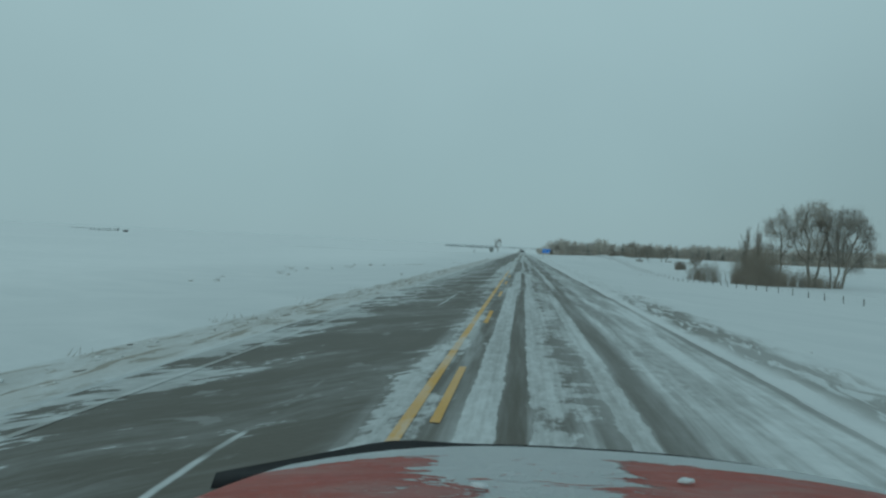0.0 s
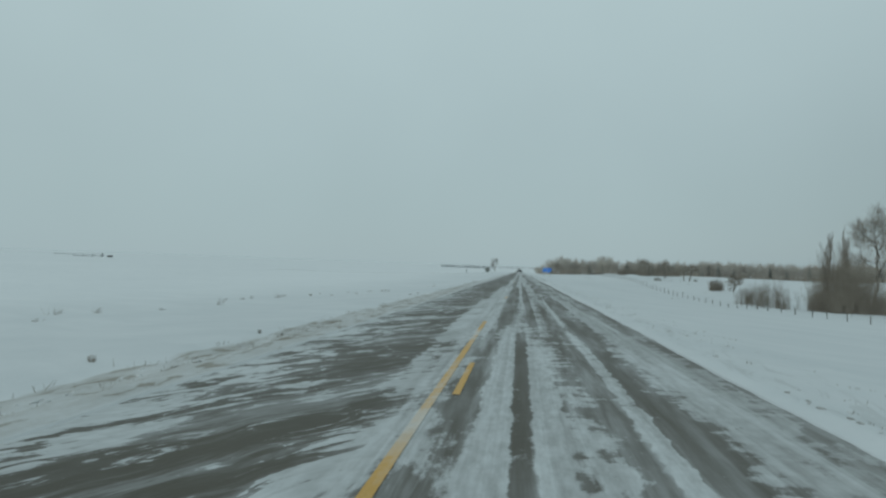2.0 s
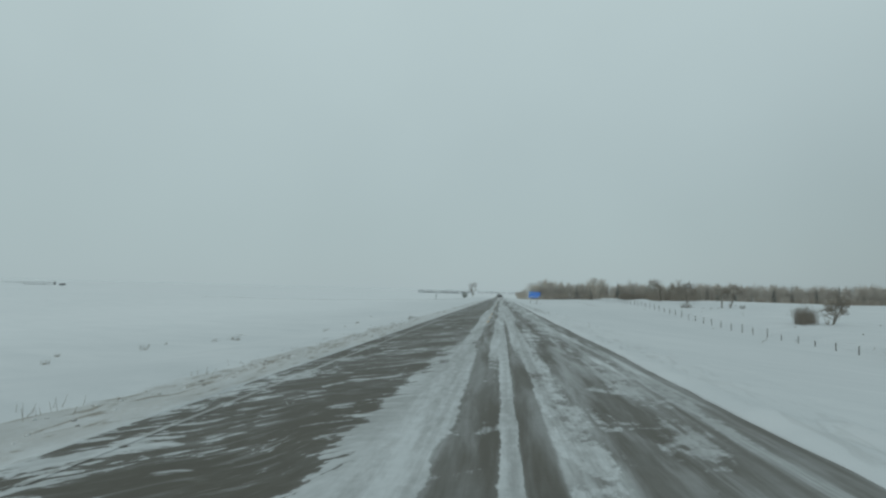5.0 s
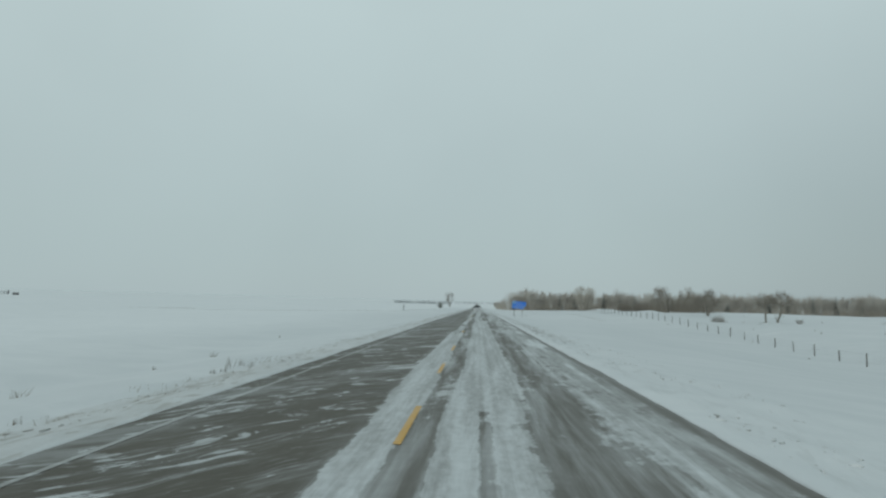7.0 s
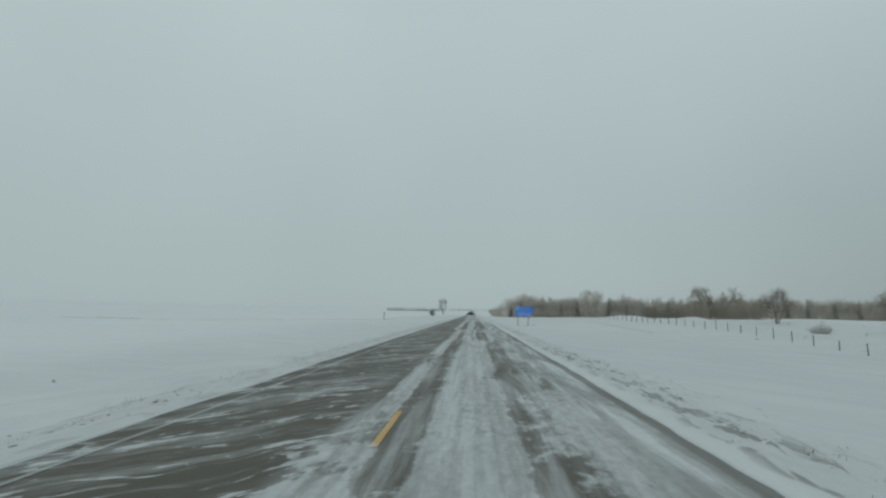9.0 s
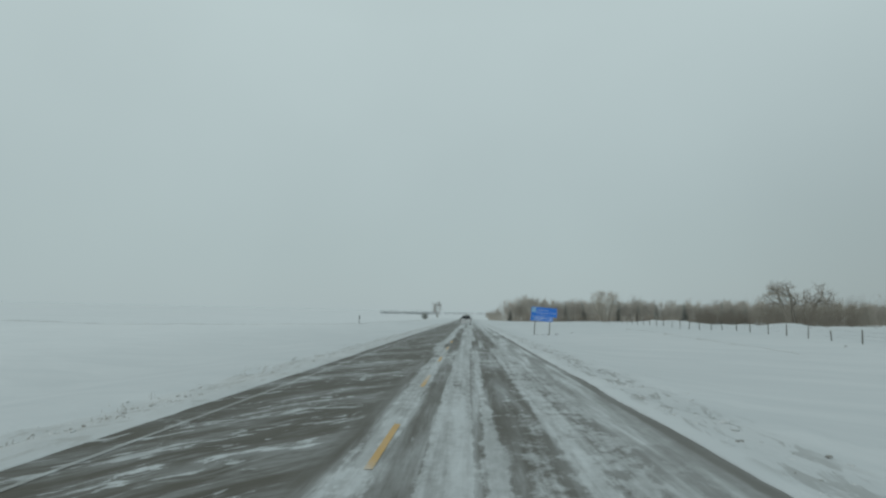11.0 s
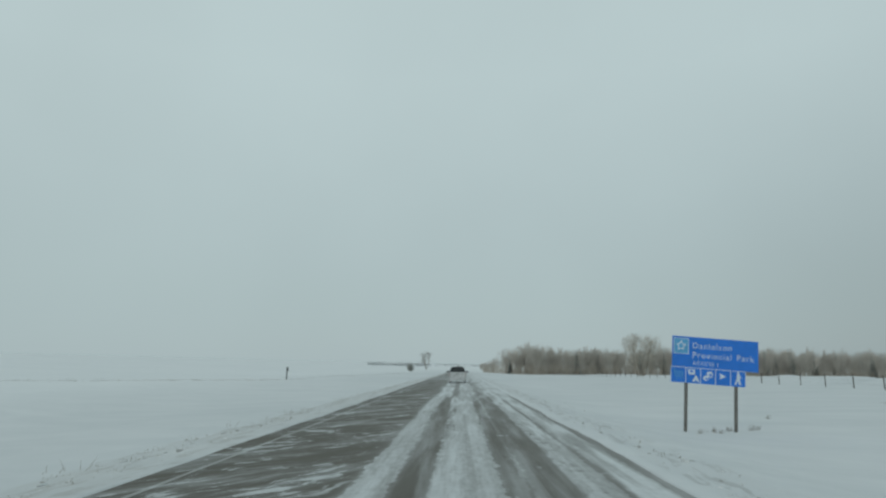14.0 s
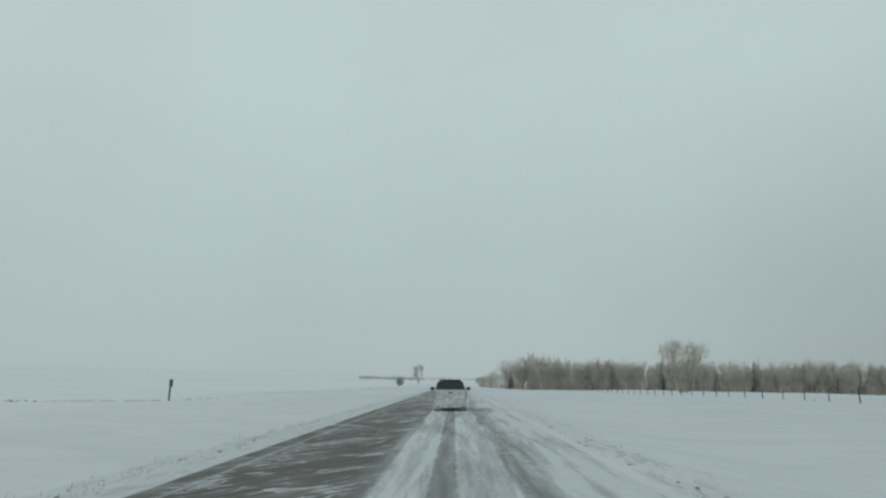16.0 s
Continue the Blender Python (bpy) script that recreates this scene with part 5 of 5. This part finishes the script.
part("truss", round_bar((-24, 0, 1.2), (24, 0, 1.0), 0.3, 6), M_DARK, pv)
part("end_tower", box((1.0, 1.0, 5.2), (26, 0, 2.6), 0.1), M_DARK, pv)
sh = thing("field_shed", "small dark shed far out in the snow", "shed", on(-634, 974))
part("wall", box((6.5, 4, 2.2), (0, 0, 0.9), 0.05), M_DARK, sh)
part("roof", prism([(-3.6, 2.0), (3.6, 2.0), (2.6, 3.0), (-2.6, 3.0)], -2.3, 2.3, axis="y"), M_SIGNPOST, sh)



# ------------------------------------------------------------------ vehicles
def car_paint(name, col, snow_lo, snow_hi, zones=None, white=0.84, rime=0.0):
    """Dirty paint with dusted snow; zones narrows the snow to one area of the panel."""
    n = Nodes(name)
    p = n.local()
    f = n.noise(p, 3.2, 5, 0.6)
    g = n.noise(p, 22.0, 3)
    v = n.math("ADD", n.math("MULTIPLY", f, 0.95), n.math("MULTIPLY", g, 0.35))
    v = n.math("SUBTRACT", v, 0.15)
    if zones:
        x, y, z = n.xyz(p)
        v = n.math("ADD", v, zones(n, x, y, z))
    snow = n.step(v, snow_lo, snow_hi)
    dirt = n.mix(g, tuple(c * 0.8 for c in col), tuple(min(1, c * 1.1 + 0.03) for c in col))
    if rime:
        thin = n.step(n.noise(n.scale(p, (1.6, 4.5, 1.0)), 1.6, 6, 0.65, 0.6), 0.42, 0.68, 0.0, rime)
        dirt = n.mix(n.math("ADD", thin, n.math("MULTIPLY", n.step(n.noise(p, 60.0, 2), 0.58, 0.70), rime * 0.6)), dirt, (0.62, 0.60, 0.60))
    n.set(Base_Color=n.mix(snow, dirt, (white * 0.97, white, white * 1.02)), Roughness=n.step(snow, 0.0, 1.0, 0.42, 0.9), Coat_Weight=0.0)
    n.bump(n.math("ADD", n.math("MULTIPLY", snow, 1.0), n.math("MULTIPLY", n.math("MULTIPLY", n.noise(p, 11.0, 5, 0.65), n.math("ADD", snow, 0.15)), 1.4)), 0.7, 0.02)
    return n.m


M_PICKUP = car_paint("white_pickup_paint", (0.40, 0.42, 0.425), 0.38, 0.68, None, 0.68)
M_GLASS = plain("dark_tinted_glass", (0.035, 0.039, 0.042), 0.2, 0, 0.2)
M_RUBBER = plain("snow_caked_rubber", (0.30, 0.31, 0.315), 0.9, 0, 0.6)
M_RIM = plain("wheel_alloy", (0.32, 0.33, 0.34), 0.4, 0.7, 0.15)
M_TAIL = plain("snow_dulled_lamp_lens", (0.32, 0.285, 0.285), 0.6, 0, 0.15)
M_CHROME = plain("dull_chrome", (0.42, 0.43, 0.44), 0.3, 0.9, 0.1)
M_PLATE = plain("pale_plate", (0.55, 0.57, 0.58), 0.6, 0, 0.15)
M_TRIM = plain("black_plastic_trim", (0.02, 0.02, 0.022), 0.5, 0, 0.2)
M_LENS = plain("headlamp_lens", (0.5, 0.52, 0.55), 0.15, 0.2, 0.1)


def wheel(parent, x, y, r, w):
    wh = part("wheel", round_bar((x - w * 0.42, y, r), (x + w * 0.42, y, r), r * 0.62, 20), M_RIM, parent, "alloy wheel")
    bm = bmesh.new()
    m = Matrix.Translation((x, y, r)) @ Matrix.Rotation(radians(90), 4, "Y")
    vs, fs, n, k = [], [], 28, ((r * 0.6, 0.5), (r * 0.93, 0.5), (r, 0.36), (r, -0.36), (r * 0.93, -0.5), (r * 0.6, -0.5))
    for i in range(n):
        a = 2 * math.pi * i / n
        for q, h in k:
            vs.append(bm.verts.new(m @ Vector((q * math.cos(a), q * math.sin(a), h * w))))
    for i in range(n):
        for j in range(len(k)):
            bm.faces.new((vs[i * 6 + j], vs[((i + 1) % n) * 6 + j], vs[((i + 1) % n) * 6 + (j + 1) % 6], vs[i * 6 + (j + 1) % 6]))
    part("tyre", bm, M_RUBBER, wh, "black tyre caked with snow", True)
    return wh


def pickup(at, turn):
    """A full-size crew-cab pickup; its tail at y = 0, its nose towards +y."""
    t = thing("pickup_truck", "white pickup truck crusted with road snow, driving ahead", "car", at, turn)
    part("bed_side", prism([(0.05, 0.62), (1.75, 0.62), (1.75, 1.18), (0.05, 1.17)], -0.98, -0.84, 0.055), M_PICKUP, t)
    part("bed_side", prism([(0.05, 0.62), (1.75, 0.62), (1.75, 1.18), (0.05, 1.17)], 0.84, 0.98, 0.055), M_PICKUP, t)
    part("bed_floor", box((1.74, 1.7, 0.08), (0, 0.9, 0.66)), M_TRIM, t)
    tg = part("tailgate", box((1.72, 0.08, 0.58), (0, 0.05, 0.91), 0.025), M_PICKUP, t, "snow-crusted white tailgate")
    part("handle", box((0.26, 0.02, 0.08), (0, 0.004, 1.06), 0.008), M_TRIM, tg)
    part("crease", box((1.3, 0.016, 0.035), (0, 0.005, 0.86), 0.006), M_PICKUP, tg)
    part("cab_body", prism([(1.76, 0.45), (4.1, 0.42), (4.1, 1.20), (1.76, 1.22)], -1.0, 1.0, 0.05), M_PICKUP, t)
    part("front_body", prism([(4.1, 0.45), (5.55, 0.45), (5.62, 0.95), (5.5, 1.12), (4.1, 1.22)], -0.98, 0.98, 0.06), M_PICKUP, t)
    bm = bmesh.new()
    ring = [[(-0.94, 1.80, 1.21), (0.94, 1.80, 1.21), (0.94, 4.15, 1.19), (-0.94, 4.15, 1.19)], [(-0.74, 2.0, 1.80), (0.74, 2.0, 1.80), (0.76, 3.4, 1.82), (-0.76, 3.4, 1.82)]]
    va, vb = [[bm.verts.new(v) for v in r] for r in ring]
    for i in range(4):
        bm.faces.new((va[i], va[(i + 1) % 4], vb[(i + 1) % 4], vb[i]))
    bm.faces.new(vb)
    bmesh.ops.bevel(bm, geom=bm.edges[:], offset=0.11, segments=3, affect="EDGES")
    part("cabin", bm, M_GLASS, t, "dark cab with tinted windows")
    part("roof", box((1.36, 1.30, 0.05), (0, 2.7, 1.80), 0.02), M_TRIM, t, "dark roof panel")
    rw = part("rear_window", prism([(-0.74, 1.29), (0.74, 1.29), (0.66, 1.70), (-0.66, 1.70)], 1.80, 1.815, axis="y"), M_GLASS, t)
    rw.matrix_local = pose(0, 0.02, 0)
    for x in (-1, 1):
        mr = part("mirror", box((0.24, 0.12, 0.20), (x * 1.16, 3.62, 1.27), 0.035), M_TRIM, t, "black door mirror")
        part("mirror_arm", box((0.14, 0.05, 0.05), (x * 1.0, 3.64, 1.22), 0.01), M_TRIM, mr)
        part("tail_lamp", box((0.13, 0.06, 0.42), (x * 0.925, 0.035, 0.96), 0.02), M_TAIL, t, "tail lamp crusted over with snow")
        part("headlamp", box((0.36, 0.06, 0.20), (x * 0.76, 5.57, 0.88), 0.02), M_LENS, t)
        for y in (1.05, 4.72):
            wheel(t, x * 0.86, y, 0.39, 0.26)
        part("mud_flap", box((0.28, 0.02, 0.40), (x * 0.86, 0.56, 0.30), 0.006), M_PICKUP, t, "snow-caked mud flap")
    bp = part("rear_bumper", box((1.94, 0.18, 0.32), (0, -0.04, 0.46), 0.05), M_PICKUP, t, "snow-covered rear bumper")
    part("plate", box((0.32, 0.012, 0.15), (0, -0.125, 0.54), 0.004), M_PLATE, bp, "pale plate")
    part("front_bumper", box((1.9, 0.16, 0.26), (0, 5.66, 0.52), 0.04), M_CHROME, t)
    part("frame_rail", box((0.8, 5.0, 0.14), (0, 2.75, 0.42), 0.02), M_TRIM, t)
    return t


pickup((-0.26, 308.6, 0.0), 0.3)


def hood_zone(n, x, y, z):
    """A white band along the curved front edge and a ragged patch over the middle, combed by the wind."""
    bow = n.math("MULTIPLY", n.math("POWER", n.math("ABSOLUTE", x), 2.8), 0.42)
    gap = n.math("SUBTRACT", n.math("SUBTRACT", 1.96, bow), y)
    comb = n.math("SUBTRACT", n.noise(n.vec(n.math("MULTIPLY", n.math("ADD", x, n.math("MULTIPLY", y, 0.6)), 3.0), n.math("MULTIPLY", y, 7.0)), 1.0, 6, 0.72, 0.8), 0.5)
    front = n.step(n.math("ADD", gap, n.math("MULTIPLY", comb, 0.20)), 0.33, 0.22, 0.0, 0.62)
    xs = n.math("ADD", x, n.math("MULTIPLY", comb, 0.62))
    holes = n.noise(n.vec(n.math("MULTIPLY", x, 5.5), n.math("MULTIPLY", y, 11.0)), 1.0, 6, 0.7, 1.0)
    mid = n.math("MULTIPLY", n.step(xs, -0.53, -0.40), n.step(xs, 0.08, -0.06))
    mid = n.math("MULTIPLY", mid, n.step(n.math("ADD", holes, n.math("MULTIPLY", n.math("SUBTRACT", y, 1.3), 0.55)), 0.40, 0.52, 0.1, 1.0))
    return n.math("SUBTRACT", n.math("ADD", n.math("MAXIMUM", front, n.math("MULTIPLY", mid, 0.40)), n.math("MULTIPLY", comb, 0.30)), 0.20)


M_RED = car_paint("faded_red_paint", (0.42, 0.055, 0.04), 0.60, 0.72)
M_HOOD = car_paint("red_hood_with_snow", (0.60, 0.112, 0.075), 0.47, 0.56, hood_zone, 0.86, 0.30)


def red_car(at):
    """The vehicle at the start of the drive; the driver's eye sits left of its middle, the windscreen opening stands free."""
    t = thing("red_car", "faded red truck with patchy snow on its hood", "car", at)
    # hood: a crowned sheet with a rolled front edge
    bm = bmesh.new()
    nxh, nyh = 25, 21
    top_v = []
    for j in range(nyh):
        v = j / (nyh - 1)
        for i in range(nxh):
            u = 2 * i / (nxh - 1) - 1
            y = 0.88 + 1.08 * v - 0.40 * v * abs(u) ** 2.8
            z = 1.235 - 0.155 * v ** 1.3 - 0.035 * abs(u) ** 2.2 - 0.10 * max(0, abs(u) - 0.86) / 0.14 - 0.03 * max(0, v - 0.93) / 0.07
            top_v.append(bm.verts.new((u * 0.98, y, z)))
    for j in range(nyh - 1):
        for i in range(nxh - 1):
            a = j * nxh + i
            bm.faces.new((top_v[a], top_v[a + 1], top_v[a + nxh + 1], top_v[a + nxh]))
    bmesh.ops.solidify(bm, geom=bm.faces[:], thickness=0.02)
    hd = part("hood", bm, M_HOOD, t, "red hood with a white patch of snow", True)
    # dark deflector along the hood's front edge
    bm = bmesh.new()
    rows_ = []
    for i in range(31):
        u = 2 * i / 30 - 1
        y = 1.965 - 0.40 * abs(u) ** 2.8
        z = 1.035 - 0.035 * abs(u) ** 2.2 + 0.03 * max(0, abs(u) - 0.7) / 0.3
        h = 0.021 + 0.026 * math.exp(-((u + 0.62) / 0.17) ** 2)
        low = -0.05 * (1 - abs(u) ** 5) - 0.004
        rows_.append([bm.verts.new((u * 1.0, y + dy, z + dz)) for dy, dz in ((0.0, low), (0.03, low), (0.045, h), (0.03, h + 0.006))])
    for a, b in zip(rows_, rows_[1:]):
        for i in range(4):
            bm.faces.new((a[i], b[i], b[(i + 1) % 4], a[(i + 1) % 4]))
    part("deflector", bm, M_TRIM, hd, "dark plastic bug deflector", True)
    for x in (-1, 1):
        part("fender", prism([(0.75, 0.42), (0.95, 0.42), (1.02, 0.72), (1.25, 0.84), (1.52, 0.80), (1.72, 0.62), (1.78, 0.42), (1.86, 0.46), (1.86, 0.80), (1.60, 0.94), (0.75, 1.06)], x * 0.95, x * 1.0, 0.012), M_RED, t)
        dr = part("door", prism([(-0.75, 0.38), (0.74, 0.38), (0.74, 1.10), (-0.75, 1.10)], x * 0.90, x * 0.97, 0.012), M_RED, t)
        part("door_handle", box((0.03, 0.18, 0.04), (x * 0.98, -0.55, 0.98), 0.008), M_TRIM, dr)
        part("rear_side", prism([(-2.7, 0.45), (-2.35, 0.45), (-2.2, 0.75), (-1.8, 0.86), (-1.4, 0.75), (-1.25, 0.45), (-0.76, 0.38), (-0.76, 1.10), (-2.7, 1.12)], x * 0.90, x * 0.97, 0.012), M_RED, t)
        part("windscreen_pillar", round_bar((x * 0.86, 0.72, 1.12), (x * 0.66, 0.02, 1.84), 0.035, 8), M_RED, t)
        part("rear_pillar", round_bar((x * 0.86, -0.85, 1.10), (x * 0.66, -0.75, 1.84), 0.045, 8), M_RED, t)
        part("headlamp", box((0.34, 0.05, 0.17), (x * 0.68, 2.0, 0.78), 0.02), M_LENS, t)
        for y in (1.38, -1.8):
            wheel(t, x * 0.80, y, 0.37, 0.24)
    part("cowl", box((1.66, 0.14, 0.05), (0, 0.80, 1.13), 0.015), M_TRIM, t)
    part("roof", box((1.34, 0.86, 0.05), (0, -0.37, 1.865), 0.02), M_RED, t)
    part("grille", box((1.0, 0.05, 0.26), (0, 2.0, 0.80), 0.015), M_TRIM, t)
    part("front_bumper", box((1.86, 0.16, 0.22), (0, 2.06, 0.52), 0.04), M_CHROME, t)
    part("floor_pan", box((1.7, 4.5, 0.10), (0, -0.35, 0.40), 0.02), M_TRIM, t)
    part("tailgate", box((1.8, 0.06, 0.62), (0, -2.68, 0.80), 0.015), M_RED, t)
    return t


red_car((0.08, 0.0, 0.0))


def snow_clump(seed, at, size):
    """A lump of caked snow that lies on the hood."""
    g = np.random.default_rng(seed)
    bm = bmesh.new()
    bmesh.ops.create_icosphere(bm, subdivisions=3, radius=1.0)
    for v in bm.verts:
        k = 1 + 0.22 * noise.noise(v.co * 1.7 + Vector((seed, 0, 0))) + 0.10 * noise.noise(v.co * 5.0)
        v.co = Vector((v.co.x * size[0], v.co.y * size[1], max(v.co.z, -0.25) * size[2])) * k
    ob = part("snow_clump", bm, M_CAKED, None, "", True)
    ob.matrix_world = pose(*at, -6, 0, g.uniform(-20, 20))
    return tagged(ob, "small lump of caked snow lying on a red hood", "snow", "snow lumps on the hood")


M_CAKED = plain("caked_snow", (0.62, 0.65, 0.665), 0.9, 0, 0.12, 30, 0.006)
for k, (x, y, z, w) in enumerate(((0.55, 1.01, 1.222, 0.040), (0.37, 1.03, 1.223, 0.015), (0.03, 1.03, 1.226, 0.018), (-0.30, 1.22, 1.208, 0.012), (0.12, 1.40, 1.182, 0.012))):
    snow_clump(k, (0.08 + x, y, z), (w * 1.5, w, w * 0.55))
